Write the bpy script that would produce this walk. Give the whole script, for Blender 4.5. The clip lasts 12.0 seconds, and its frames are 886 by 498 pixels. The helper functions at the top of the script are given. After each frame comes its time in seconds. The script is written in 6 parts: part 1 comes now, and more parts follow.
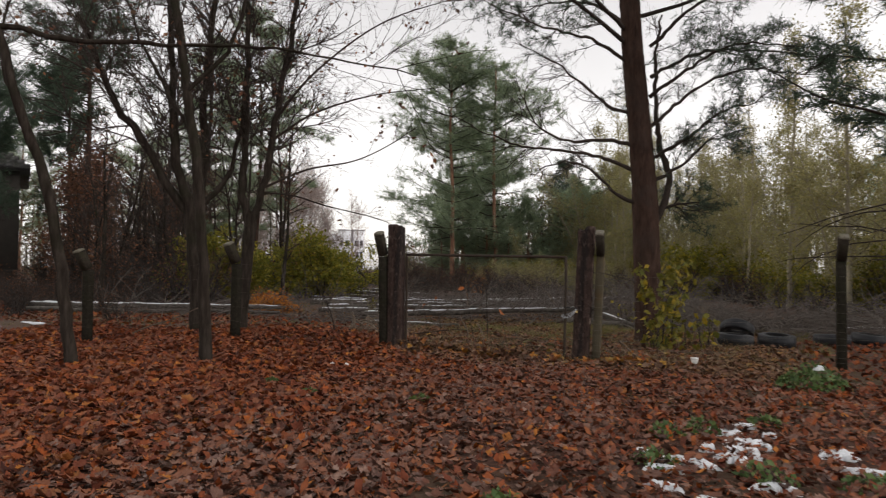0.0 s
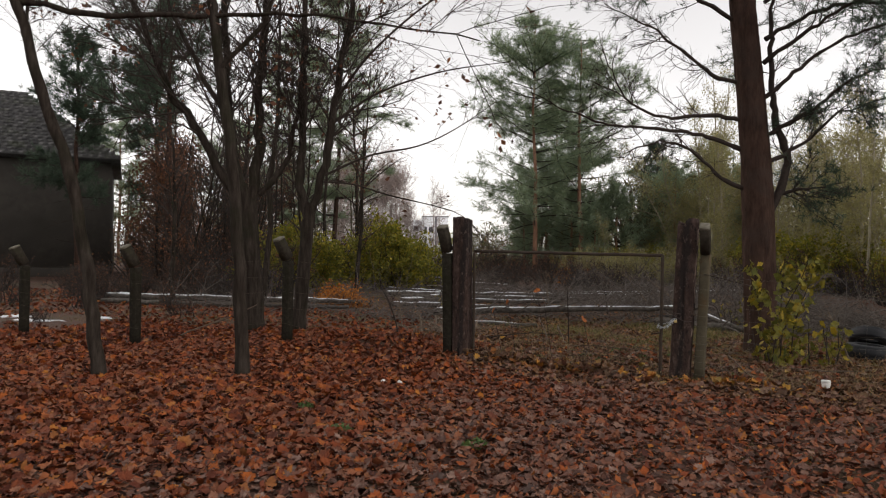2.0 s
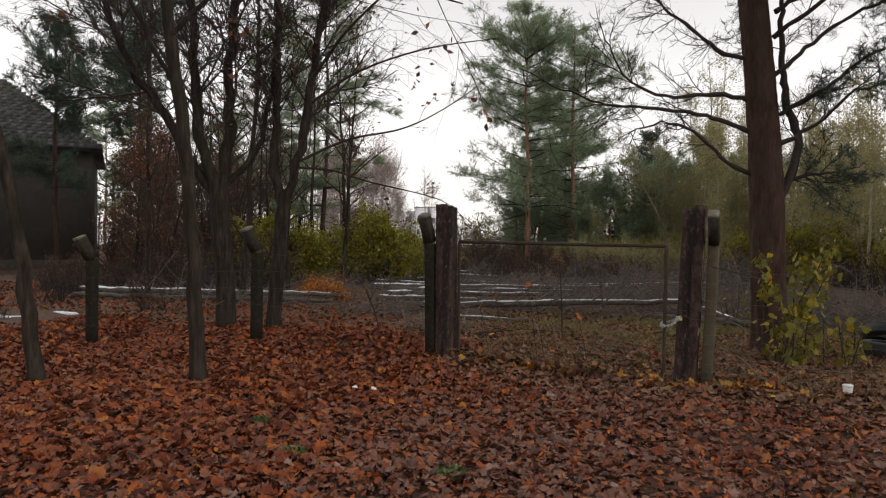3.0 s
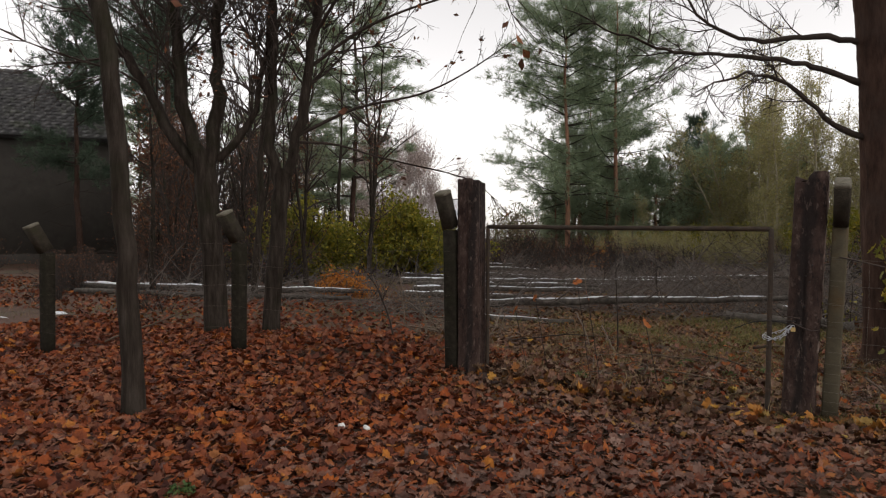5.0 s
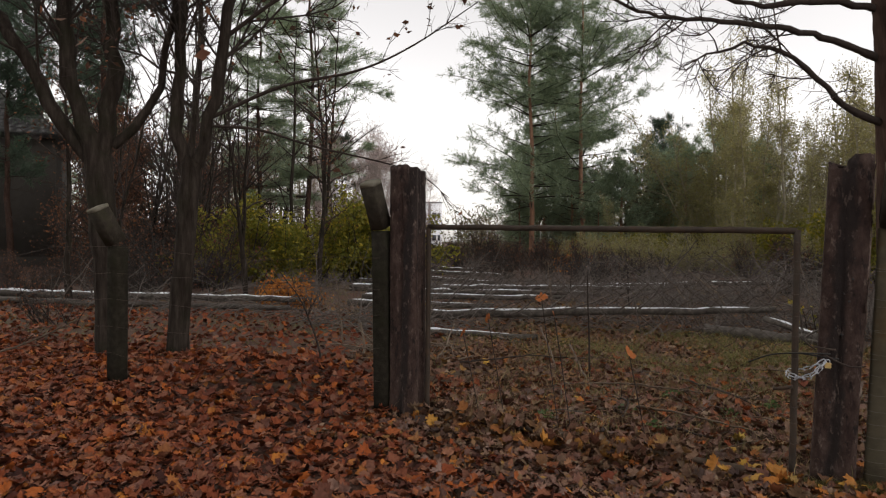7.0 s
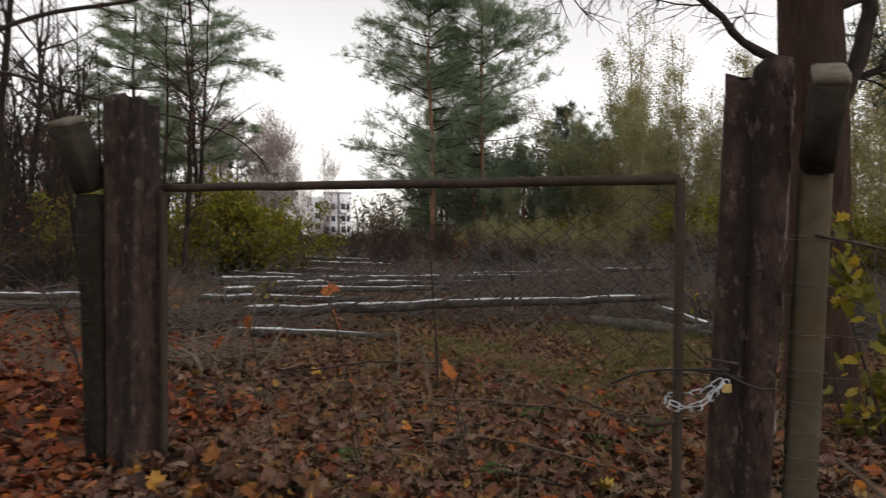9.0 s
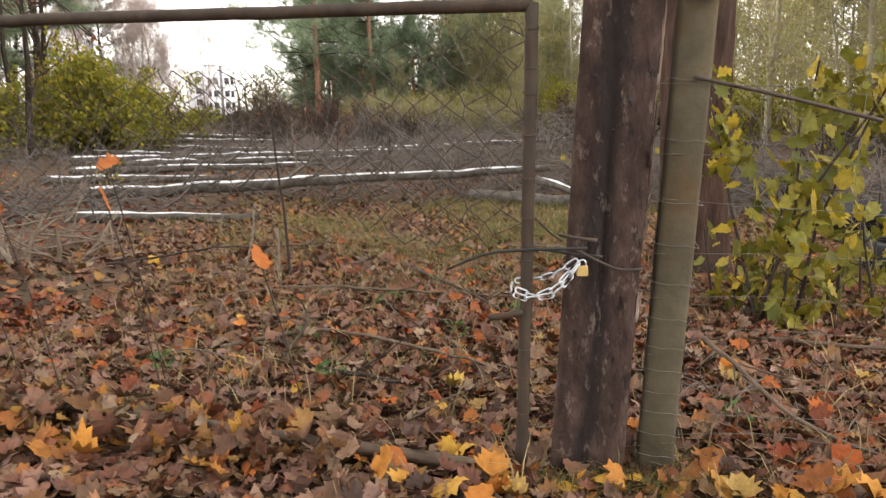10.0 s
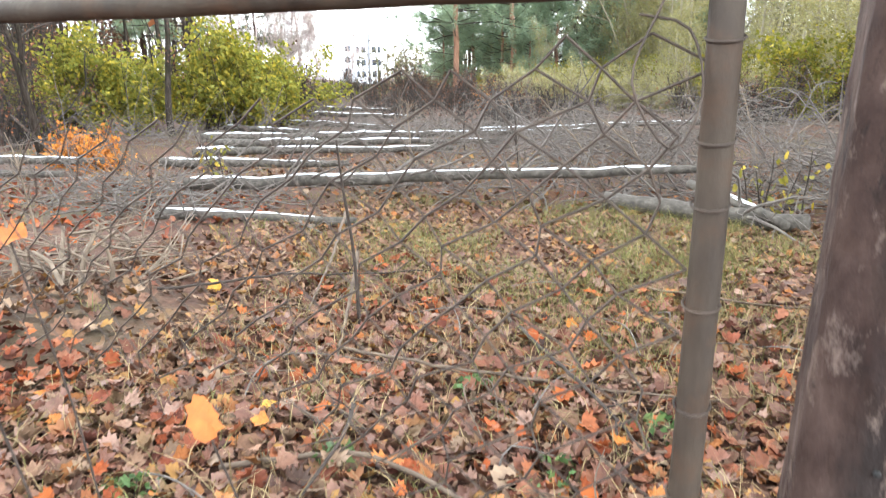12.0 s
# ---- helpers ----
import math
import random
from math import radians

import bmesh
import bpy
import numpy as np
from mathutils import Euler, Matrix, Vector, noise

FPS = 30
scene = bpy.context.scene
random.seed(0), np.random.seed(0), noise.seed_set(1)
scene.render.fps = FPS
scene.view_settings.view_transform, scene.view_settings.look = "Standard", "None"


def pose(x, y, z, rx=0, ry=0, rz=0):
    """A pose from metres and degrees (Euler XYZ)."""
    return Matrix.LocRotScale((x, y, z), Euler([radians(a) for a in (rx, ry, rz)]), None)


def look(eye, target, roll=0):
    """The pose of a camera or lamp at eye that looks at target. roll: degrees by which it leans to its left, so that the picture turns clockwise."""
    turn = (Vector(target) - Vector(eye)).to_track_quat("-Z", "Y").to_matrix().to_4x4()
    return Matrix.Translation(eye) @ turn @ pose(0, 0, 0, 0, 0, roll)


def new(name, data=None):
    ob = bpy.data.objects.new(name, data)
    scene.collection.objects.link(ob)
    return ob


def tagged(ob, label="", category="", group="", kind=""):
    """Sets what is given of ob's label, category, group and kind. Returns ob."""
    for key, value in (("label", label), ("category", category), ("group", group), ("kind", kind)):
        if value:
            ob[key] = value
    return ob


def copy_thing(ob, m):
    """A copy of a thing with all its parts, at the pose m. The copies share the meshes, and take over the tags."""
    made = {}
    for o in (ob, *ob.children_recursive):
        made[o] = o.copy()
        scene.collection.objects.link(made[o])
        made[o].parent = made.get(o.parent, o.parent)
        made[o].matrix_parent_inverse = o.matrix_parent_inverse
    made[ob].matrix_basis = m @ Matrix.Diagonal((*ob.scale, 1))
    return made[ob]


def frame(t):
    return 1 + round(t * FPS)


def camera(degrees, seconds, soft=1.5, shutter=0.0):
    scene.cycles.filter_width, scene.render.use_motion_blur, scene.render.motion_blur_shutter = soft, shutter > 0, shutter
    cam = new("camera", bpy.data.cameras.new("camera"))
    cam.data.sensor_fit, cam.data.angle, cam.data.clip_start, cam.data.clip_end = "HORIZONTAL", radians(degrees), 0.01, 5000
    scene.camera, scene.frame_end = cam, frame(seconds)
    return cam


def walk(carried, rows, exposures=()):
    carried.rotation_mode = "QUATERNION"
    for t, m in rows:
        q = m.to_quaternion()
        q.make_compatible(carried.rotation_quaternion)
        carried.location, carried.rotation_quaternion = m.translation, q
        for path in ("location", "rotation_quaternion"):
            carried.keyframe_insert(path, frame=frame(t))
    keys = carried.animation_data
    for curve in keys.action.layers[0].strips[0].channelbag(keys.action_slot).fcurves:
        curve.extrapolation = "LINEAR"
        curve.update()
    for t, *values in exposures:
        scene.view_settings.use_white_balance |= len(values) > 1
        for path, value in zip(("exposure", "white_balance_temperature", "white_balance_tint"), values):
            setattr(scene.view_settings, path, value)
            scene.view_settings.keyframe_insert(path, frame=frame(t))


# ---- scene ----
cam = camera(64.7, 12.0, soft=1.2, shutter=0.25)
PATH = [
    (0, (3.278, -10.717, 1.433), (2.531, -8.863, 1.488), 0.46),
    (0.5, (3.166, -10.327, 1.479), (2.244, -8.552, 1.525), 0.72),
    (1, (3.078, -10.011, 1.543), (2.071, -8.283, 1.575), 0.64),
    (1.5, (2.952, -9.668, 1.581), (1.944, -7.941, 1.606), 0.44),
    (2, (2.880, -9.255, 1.626), (1.914, -7.503, 1.638), 0.48),
    (2.5, (2.787, -8.855, 1.654), (1.812, -7.109, 1.645), 0.57),
    (2.7, (2.711, -8.679, 1.647), (1.759, -6.920, 1.637), 0.49),
    (4.3, (2.000, -7.090, 1.545), (1.053, -5.329, 1.519), 0.20),
    (4.5, (1.924, -6.908, 1.570), (0.942, -5.167, 1.537), 0.07),
    (5, (1.714, -6.491, 1.555), (0.673, -4.784, 1.520), 0.01),
    (5.5, (1.590, -6.091, 1.569), (0.565, -4.374, 1.528), 0.03),
    (6, (1.426, -5.716, 1.611), (0.425, -3.985, 1.570), 0.25),
    (6.5, (1.244, -5.384, 1.584), (0.281, -3.632, 1.557), 0.18),
    (6.7, (1.191, -5.227, 1.567), (0.247, -3.464, 1.540), 0.30),
    (8.3, (1.093, -3.711, 1.514), (0.029, -2.017, 1.505), -0.40),
    (8.5, (1.113, -3.505, 1.480), (0.112, -1.773, 1.465), -0.15),
    (9, (1.145, -3.000, 1.411), (0.413, -1.140, 1.361), -0.32),
    (9.5, (1.224, -2.611, 1.361), (0.674, -0.695, 1.194), -0.57),
    (10, (1.240, -2.269, 1.312), (0.795, -0.361, 0.911), -0.79),
    (10.5, (1.226, -1.973, 1.326), (0.860, -0.074, 0.815), -0.83),
    (11, (1.204, -1.633, 1.358), (0.798, 0.239, 0.784), -0.97),
    (11.5, (1.082, -1.271, 1.420), (0.422, 0.530, 0.856), -0.50),
    (12, (1.052, -0.885, 1.510), (0.243, 0.880, 1.029), -0.72),
]
EXPOSURES = [(0.0, 0.62, 6900, 13), (9.6, 0.62, 6900, 13), (10.05, 2.45, 7100, 11), (10.5, 2.98, 7100, 10), (11.0, 3.26, 6700, 8), (11.5, 3.3, 6200, 5), (12.0, 3.36, 6050, 5)]
walk(cam, [(t, look(eye, target, roll)) for t, eye, target, roll in PATH], EXPOSURES)

# ---- world and sun: a bright overcast sky ----
world = bpy.data.worlds.new("overcast_sky")
scene.world = world
world.use_nodes = True
wn = world.node_tree.nodes
sky = wn.new("ShaderNodeTexSky")
sky.sky_type = "NISHITA"
sky.sun_disc = False
sky.sun_elevation = radians(35)
sky.sun_rotation = radians(85)
sky.dust_density = 1.0
sky.air_density = 1.0
grey = wn.new("ShaderNodeHueSaturation")
grey.inputs["Saturation"].default_value = 0.12
world.node_tree.links.new(sky.outputs[0], grey.inputs["Color"])
world.node_tree.links.new(grey.outputs[0], wn["Background"].inputs["Color"])
wn["Background"].inputs["Strength"].default_value = 0.15

sun = new("sun", bpy.data.lights.new("sun", "SUN"))
sun.data.energy = 0.75
sun.data.angle = radians(35)
sun.data.color = (1.0, 0.97, 0.93)
sun.matrix_world = look((-9.9, 0.9, 7.0), (0, 0, 0))

rng = np.random.default_rng(11)


# ---- materials ----
def ramp(nt, fac, stops):
    node = nt.nodes.new("ShaderNodeValToRGB")
    els = node.color_ramp.elements
    while len(els) < len(stops):
        els.new(0.5)
    for el, (p, c) in zip(els, stops):
        el.position, el.color = p, (*c, 1)
    nt.links.new(fac, node.inputs[0])
    return node.outputs[0]


def spread(*cols):
    """Colours set at even steps."""
    n = len(cols)
    return [(0.25 + 0.5 * i / max(1, n - 1), c) for i, c in enumerate(cols)]


def material(name, cols, rough=0.85, scale=8.0, stretch=(1, 1, 1), stain=None, stain_scale=1.2, bump=0.3, bump_scale=None, metal=0.0, spec=0.3, island=None, objrand=None, hard=False, trans=0.0):
    """A surface with grain and stains at two scales; island or objrand: a spread of colours over separate pieces."""
    m = bpy.data.materials.new(name)
    m.use_nodes = True
    nt = m.node_tree
    b = nt.nodes["Principled BSDF"]
    tc = nt.nodes.new("ShaderNodeTexCoord")
    mp = nt.nodes.new("ShaderNodeMapping")
    mp.inputs["Scale"].default_value = stretch
    nt.links.new(tc.outputs["Object"], mp.inputs[0])
    n1 = nt.nodes.new("ShaderNodeTexNoise")
    n1.inputs["Scale"].default_value = scale
    n1.inputs["Detail"].default_value = 8
    n1.inputs["Roughness"].default_value = 0.62
    nt.links.new(mp.outputs[0], n1.inputs[0])
    if island or objrand:
        if island:
            g = nt.nodes.new("ShaderNodeNewGeometry")
            fac = g.outputs["Random Per Island"]
        else:
            g = nt.nodes.new("ShaderNodeObjectInfo")
            fac = g.outputs["Random"]
        cols2 = island or objrand
        k = len(cols2)
        col = ramp(nt, fac, [(i / (k - 1), c) for i, c in enumerate(cols2)])
        mx = nt.nodes.new("ShaderNodeMix")
        mx.data_type, mx.blend_type = "RGBA", "MULTIPLY"
        mx.inputs[0].default_value = 0.55
        shade = ramp(nt, n1.outputs[0], [(0.3, (0.45, 0.42, 0.4)), (0.6, (1.15, 1.15, 1.15))])
        nt.links.new(col, mx.inputs[6])
        nt.links.new(shade, mx.inputs[7])
        col = mx.outputs[2]
    else:
        col = ramp(nt, n1.outputs[0], spread(*cols))
    if stain:
        n2 = nt.nodes.new("ShaderNodeTexNoise")
        n2.inputs["Scale"].default_value = stain_scale
        n2.inputs["Detail"].default_value = 6
        n2.inputs["Roughness"].default_value = 0.65
        nt.links.new(tc.outputs["Object"], n2.inputs[0])
        f2 = ramp(nt, n2.outputs[0], [(0.5, (0, 0, 0)), (0.58 if hard else 0.68, (1, 1, 1))])
        mx2 = nt.nodes.new("ShaderNodeMix")
        mx2.data_type = "RGBA"
        nt.links.new(f2, mx2.inputs[0])
        nt.links.new(col, mx2.inputs[6])
        mx2.inputs[7].default_value = (*stain, 1)
        col = mx2.outputs[2]
    nt.links.new(col, b.inputs["Base Color"])
    b.inputs["Roughness"].default_value = rough
    b.inputs["Metallic"].default_value = metal
    b.inputs["Specular IOR Level"].default_value = spec
    if bump:
        n3 = nt.nodes.new("ShaderNodeTexNoise")
        n3.inputs["Scale"].default_value = bump_scale or scale * 2.5
        n3.inputs["Detail"].default_value = 6
        nt.links.new(mp.outputs[0], n3.inputs[0])
        bp = nt.nodes.new("ShaderNodeBump")
        bp.inputs["Strength"].default_value = bump
        bp.inputs["Distance"].default_value = 0.02
        nt.links.new(n3.outputs[0], bp.inputs["Height"])
        nt.links.new(bp.outputs[0], b.inputs["Normal"])
    if trans:
        tr = nt.nodes.new("ShaderNodeBsdfTranslucent")
        nt.links.new(col, tr.inputs["Color"])
        ms = nt.nodes.new("ShaderNodeMixShader")
        ms.inputs[0].default_value = trans
        nt.links.new(b.outputs[0], ms.inputs[1])
        nt.links.new(tr.outputs[0], ms.inputs[2])
        nt.links.new(ms.outputs[0], nt.nodes["Material Output"].inputs["Surface"])
    return m


BARK = material("grey_brown_bark", [(0.010, 0.007, 0.006), (0.032, 0.025, 0.020), (0.064, 0.053, 0.044)], 0.95, 14, (1, 1, 0.18), stain=(0.022, 0.022, 0.013), bump=0.9, spec=0.06)
TWIG = material("dark_twig_bark", [(0.022, 0.016, 0.013), (0.055, 0.04, 0.032)], 0.9, 20, bump=0)
PINEBARK = material("scots_pine_bark", [(0.016, 0.01, 0.008), (0.05, 0.03, 0.023), (0.09, 0.055, 0.042)], 0.95, 10, (1, 1, 0.28), stain=(0.05, 0.036, 0.03), bump=1.0, spec=0.06)
REDBARK = material("orange_pine_bark", [(0.14, 0.08, 0.058), (0.34, 0.175, 0.105)], 0.9, 5, (1, 1, 0.4), bump=0.4)
PALEBARK = material("pale_young_bark", [(0.19, 0.165, 0.115), (0.38, 0.34, 0.245)], 0.9, 6, (1, 1, 0.4), bump=0.3)
BIRCH = material("felled_birch_bark", [(0.03, 0.026, 0.022), (0.07, 0.06, 0.05), (0.15, 0.135, 0.115)], 0.85, 12, (1, 1, 1), bump=0.5)
SNOW = material("thin_old_snow", [(0.62, 0.65, 0.68), (0.82, 0.84, 0.87)], 0.7, 30, bump=0.4)
NEEDLE = material("pine_needles", None, 0.7, 3, bump=0, island=[(0.15, 0.21, 0.13), (0.24, 0.31, 0.18), (0.24, 0.31, 0.23), (0.33, 0.37, 0.21)], trans=0.45)
DARKNEEDLE = material("dark_needles", None, 0.7, 3, bump=0, island=[(0.035, 0.06, 0.04), (0.06, 0.095, 0.06), (0.09, 0.12, 0.085)], trans=0.35)
LARCH = material("yellow_green_larch_needles", None, 0.8, 3, bump=0, island=[(0.22, 0.205, 0.09), (0.34, 0.305, 0.125), (0.29, 0.285, 0.155), (0.43, 0.36, 0.145)], trans=0.5)
YELLOW = material("yellow_bush_leaves", None, 0.7, 3, bump=0, island=[(0.12, 0.135, 0.022), (0.22, 0.205, 0.022), (0.17, 0.175, 0.03), (0.42, 0.33, 0.03)], trans=0.45)
MAPLEYELLOW = material("yellow_green_maple_leaves", None, 0.6, 25, bump=0.2, island=[(0.09, 0.105, 0.022), (0.23, 0.195, 0.022), (0.14, 0.145, 0.026), (0.40, 0.28, 0.025)], trans=0.3)
BROWNLEAF = material("withered_leaves", None, 0.8, 4, bump=0, island=[(0.05, 0.03, 0.02), (0.14, 0.06, 0.035), (0.09, 0.055, 0.035), (0.25, 0.10, 0.04)], trans=0.2)
ORANGELEAF = material("orange_shrub_leaves", None, 0.7, 4, bump=0, island=[(0.35, 0.12, 0.02), (0.5, 0.2, 0.03), (0.25, 0.09, 0.03)], trans=0.3)
FARWOOD = material("far_woodland_twigs", None, 0.9, 0.3, bump=0, island=[(0.08, 0.072, 0.05), (0.13, 0.11, 0.07), (0.17, 0.14, 0.09), (0.14, 0.15, 0.07), (0.22, 0.185, 0.09)], trans=0.25)
PINKTWIG = material("pinkish_grey_birch_twigs", [(0.26, 0.20, 0.18), (0.44, 0.36, 0.33)], 0.9, 5, bump=0)
RUST_SET = [(0.033, 0.011, 0.008), (0.094, 0.024, 0.012), (0.187, 0.044, 0.015), (0.132, 0.035, 0.017), (0.275, 0.064, 0.015), (0.077, 0.026, 0.017), (0.209, 0.081, 0.044), (0.330, 0.085, 0.015), (0.154, 0.043, 0.021), (0.253, 0.110, 0.062), (0.110, 0.042, 0.028), (0.396, 0.141, 0.024)]
PALE_SET = [(0.030, 0.015, 0.010), (0.113, 0.054, 0.031), (0.191, 0.113, 0.070), (0.148, 0.074, 0.044), (0.244, 0.170, 0.113), (0.078, 0.037, 0.021), (0.174, 0.104, 0.052), (0.061, 0.035, 0.017), (0.261, 0.096, 0.024), (0.174, 0.094, 0.061), (0.139, 0.063, 0.039), (0.104, 0.039, 0.023), (0.261, 0.139, 0.035), (0.209, 0.113, 0.074)]
LITTER = material("rust_brown_fallen_leaves", None, 0.75, 30, bump=0.35, bump_scale=60, island=RUST_SET, spec=0.2)
PATH_SET = [(0.04, 0.018, 0.012), (0.09, 0.036, 0.022), (0.15, 0.055, 0.03), (0.11, 0.05, 0.034), (0.21, 0.11, 0.075), (0.07, 0.028, 0.018), (0.17, 0.085, 0.058), (0.24, 0.07, 0.02), (0.13, 0.06, 0.042), (0.26, 0.155, 0.115), (0.08, 0.042, 0.03), (0.19, 0.06, 0.024)]
LITTER_PATH = material("trodden_fallen_leaves", None, 0.6, 30, bump=0.35, bump_scale=60, island=PATH_SET, spec=0.35)
LITTER_BRIGHT = material("ochre_fallen_leaves", None, 0.7, 30, bump=0.35, bump_scale=60, island=[(0.30, 0.09, 0.02), (0.38, 0.17, 0.03), (0.22, 0.075, 0.025), (0.42, 0.23, 0.045), (0.33, 0.12, 0.025)], spec=0.2)
LITTER_PALE = material("faded_fallen_leaves", None, 0.75, 30, bump=0.35, bump_scale=60, island=PALE_SET, spec=0.25)
LEAF_ONE = material("single_fallen_leaf", None, 0.55, 30, bump=0.35, bump_scale=60, objrand=PALE_SET[:8] + [(0.42, 0.15, 0.03), (0.23, 0.13, 0.085), (0.17, 0.085, 0.055), (0.44, 0.3, 0.05)], spec=0.25)
ORANGE_ONE = material("orange_maple_leaf", [(0.26, 0.07, 0.016), (0.40, 0.125, 0.024)], 0.65, 20, bump=0.2)
YELLOW_ONE = material("yellow_maple_leaf", [(0.34, 0.17, 0.02), (0.48, 0.28, 0.04)], 0.65, 20, bump=0.2)
GROUND = material("leaf_mould_soil", [(0.024, 0.012, 0.008), (0.066, 0.029, 0.017), (0.11, 0.052, 0.03)], 0.95, 14, stain=(0.05, 0.04, 0.019), stain_scale=0.35, bump=1.0, bump_scale=18)
GRASS = material("autumn_grass", None, 0.7, 5, bump=0, island=[(0.11, 0.115, 0.035), (0.21, 0.17, 0.06), (0.09, 0.11, 0.03), (0.28, 0.22, 0.10)], trans=0.25)
DARKSCRUB = material("dark_shrub_twigs", [(0.018, 0.014, 0.012), (0.05, 0.04, 0.034)], 0.9, 20, bump=0)
BRUSHWOOD = material("grey_brown_cut_twigs", [(0.065, 0.054, 0.047), (0.17, 0.147, 0.13)], 0.9, 20, bump=0)
SHOOT = material("pale_brown_torn_shoots", [(0.10, 0.075, 0.055), (0.22, 0.17, 0.125)], 0.9, 14, (1, 1, 0.4), bump=0.4)
STICK = material("weathered_stick", [(0.06, 0.042, 0.03), (0.15, 0.11, 0.08)], 0.9, 12, bump=0.4)
STRAW = material("dry_straw", None, 0.8, 5, bump=0, island=[(0.20, 0.14, 0.07), (0.33, 0.25, 0.13), (0.15, 0.10, 0.05), (0.14, 0.14, 0.05)])
WEED = material("green_weed_leaves", None, 0.6, 5, bump=0, island=[(0.05, 0.09, 0.03), (0.09, 0.15, 0.05), (0.12, 0.17, 0.05)], trans=0.25)


def sleeper_wood():
    """Tarred sleeper: a creosote-black strip down the heart, red-brown torn sides, pale flakes."""
    m = material("weathered_railway_sleeper_wood", [(0.010, 0.005, 0.0045), (0.03, 0.016, 0.0125), (0.055, 0.033, 0.026), (0.09, 0.061, 0.05)], 0.88, 9, (1.6, 1.6, 0.8), bump=1.0, bump_scale=14)
    nt = m.node_tree
    b = nt.nodes["Principled BSDF"]
    base = b.inputs["Base Color"].links[0].from_socket
    tc = nt.nodes.new("ShaderNodeTexCoord")
    sep = nt.nodes.new("ShaderNodeSeparateXYZ")
    nt.links.new(tc.outputs["Object"], sep.inputs[0])

    def calc(op, a, c):
        nd = nt.nodes.new("ShaderNodeMath")
        nd.operation = op
        for k, v in enumerate((a, c)):
            if isinstance(v, (int, float)):
                nd.inputs[k].default_value = v
            else:
                nt.links.new(v, nd.inputs[k])
        return nd.outputs[0]

    def cloud(scale, stretch, detail=6):
        mp = nt.nodes.new("ShaderNodeMapping")
        mp.inputs["Scale"].default_value = stretch
        nt.links.new(tc.outputs["Object"], mp.inputs[0])
        n = nt.nodes.new("ShaderNodeTexNoise")
        n.inputs["Scale"].default_value = scale
        n.inputs["Detail"].default_value = detail
        n.inputs["Roughness"].default_value = 0.7
        nt.links.new(mp.outputs[0], n.inputs[0])
        return n.outputs[0]

    def over(col, fac, tint):
        mx = nt.nodes.new("ShaderNodeMix")
        mx.data_type = "RGBA"
        nt.links.new(fac, mx.inputs[0])
        nt.links.new(col, mx.inputs[6])
        mx.inputs[7].default_value = (*tint, 1)
        return mx.outputs[2]

    straight = calc("SUBTRACT", sep.outputs[0], calc("MULTIPLY", sep.outputs[2], 0.045))
    wander = calc("MULTIPLY", calc("SUBTRACT", cloud(5, (1, 1, 0.5)), 0.5), 0.22)
    off = calc("ABSOLUTE", calc("ADD", calc("ADD", straight, wander), 0.012), 0)
    tar = ramp(nt, off, [(0.022, (0.85, 0.85, 0.85)), (0.062, (0, 0, 0))])
    col = over(base, tar, (0.013, 0.009, 0.008))
    flakes = ramp(nt, cloud(26, (1, 1, 0.45), 8), [(0.555, (0, 0, 0)), (0.66, (0.5, 0.5, 0.5))])
    col = over(col, flakes, (0.20, 0.15, 0.125))
    pits = ramp(nt, cloud(17, (1, 1, 0.35), 8), [(0.37, (1, 1, 1)), (0.44, (0, 0, 0))])
    col = over(col, pits, (0.012, 0.007, 0.006))
    nt.links.new(col, b.inputs["Base Color"])
    return m


SLEEPER = sleeper_wood()
SPLINTER = material("pale_torn_wood", [(0.09, 0.06, 0.048), (0.18, 0.13, 0.105), (0.30, 0.24, 0.2)], 0.9, 20, (1, 1, 0.3), bump=0.4)
CONCRETE = material("mossy_fence_concrete", [(0.056, 0.047, 0.032), (0.08, 0.068, 0.046), (0.104, 0.089, 0.062)], 0.95, 9, stain=(0.085, 0.05, 0.021), stain_scale=2.2, bump=0.18, bump_scale=60, spec=0.06)
# paler concrete for the arm ends, skylight on them put into the colour
LIT_END = material("pale_lit_end_concrete", [(0.11, 0.10, 0.078), (0.2, 0.185, 0.15)], 0.95, 25, stain=(0.12, 0.11, 0.07), stain_scale=9, bump=0.4, spec=0.06)
# concrete of the overhanging arms, the shade of their underside painted in
ARM_UNDERSIDE = material("shaded_arm_concrete", [(0.022, 0.018, 0.014), (0.036, 0.03, 0.023), (0.055, 0.047, 0.036)], 0.95, 14, stain=(0.03, 0.028, 0.016), stain_scale=4.0, bump=0.4, bump_scale=60, spec=0.06)
# darker copy of the post concrete, backlit shade put into the colour
CONCRETE_DARK = material("backlit_weathered_concrete", [(0.011, 0.009, 0.007), (0.022, 0.019, 0.014), (0.038, 0.033, 0.025)], 0.95, 18, stain=(0.022, 0.022, 0.013), stain_scale=3.0, bump=0.4, bump_scale=80, spec=0.06)
RUSTPIPE = material("rusty_painted_pipe", [(0.02, 0.014, 0.011), (0.038, 0.027, 0.019), (0.056, 0.041, 0.029)], 0.75, 12, (1, 1, 0.5), stain=(0.055, 0.03, 0.017), stain_scale=9, bump=0.3, spec=0.3)
WIRE = material("rusted_wire", [(0.035, 0.028, 0.025), (0.09, 0.065, 0.05)], 0.7, 30, metal=0.3, bump=0)
PALEWIRE = material("dull_galvanised_wire", [(0.07, 0.064, 0.052), (0.17, 0.16, 0.14)], 0.6, 30, metal=0.4, bump=0)
ZINC = material("zinc_plated_chain", [(0.34, 0.37, 0.41), (0.6, 0.63, 0.67)], 0.28, 90, metal=0.95, bump=0.1)
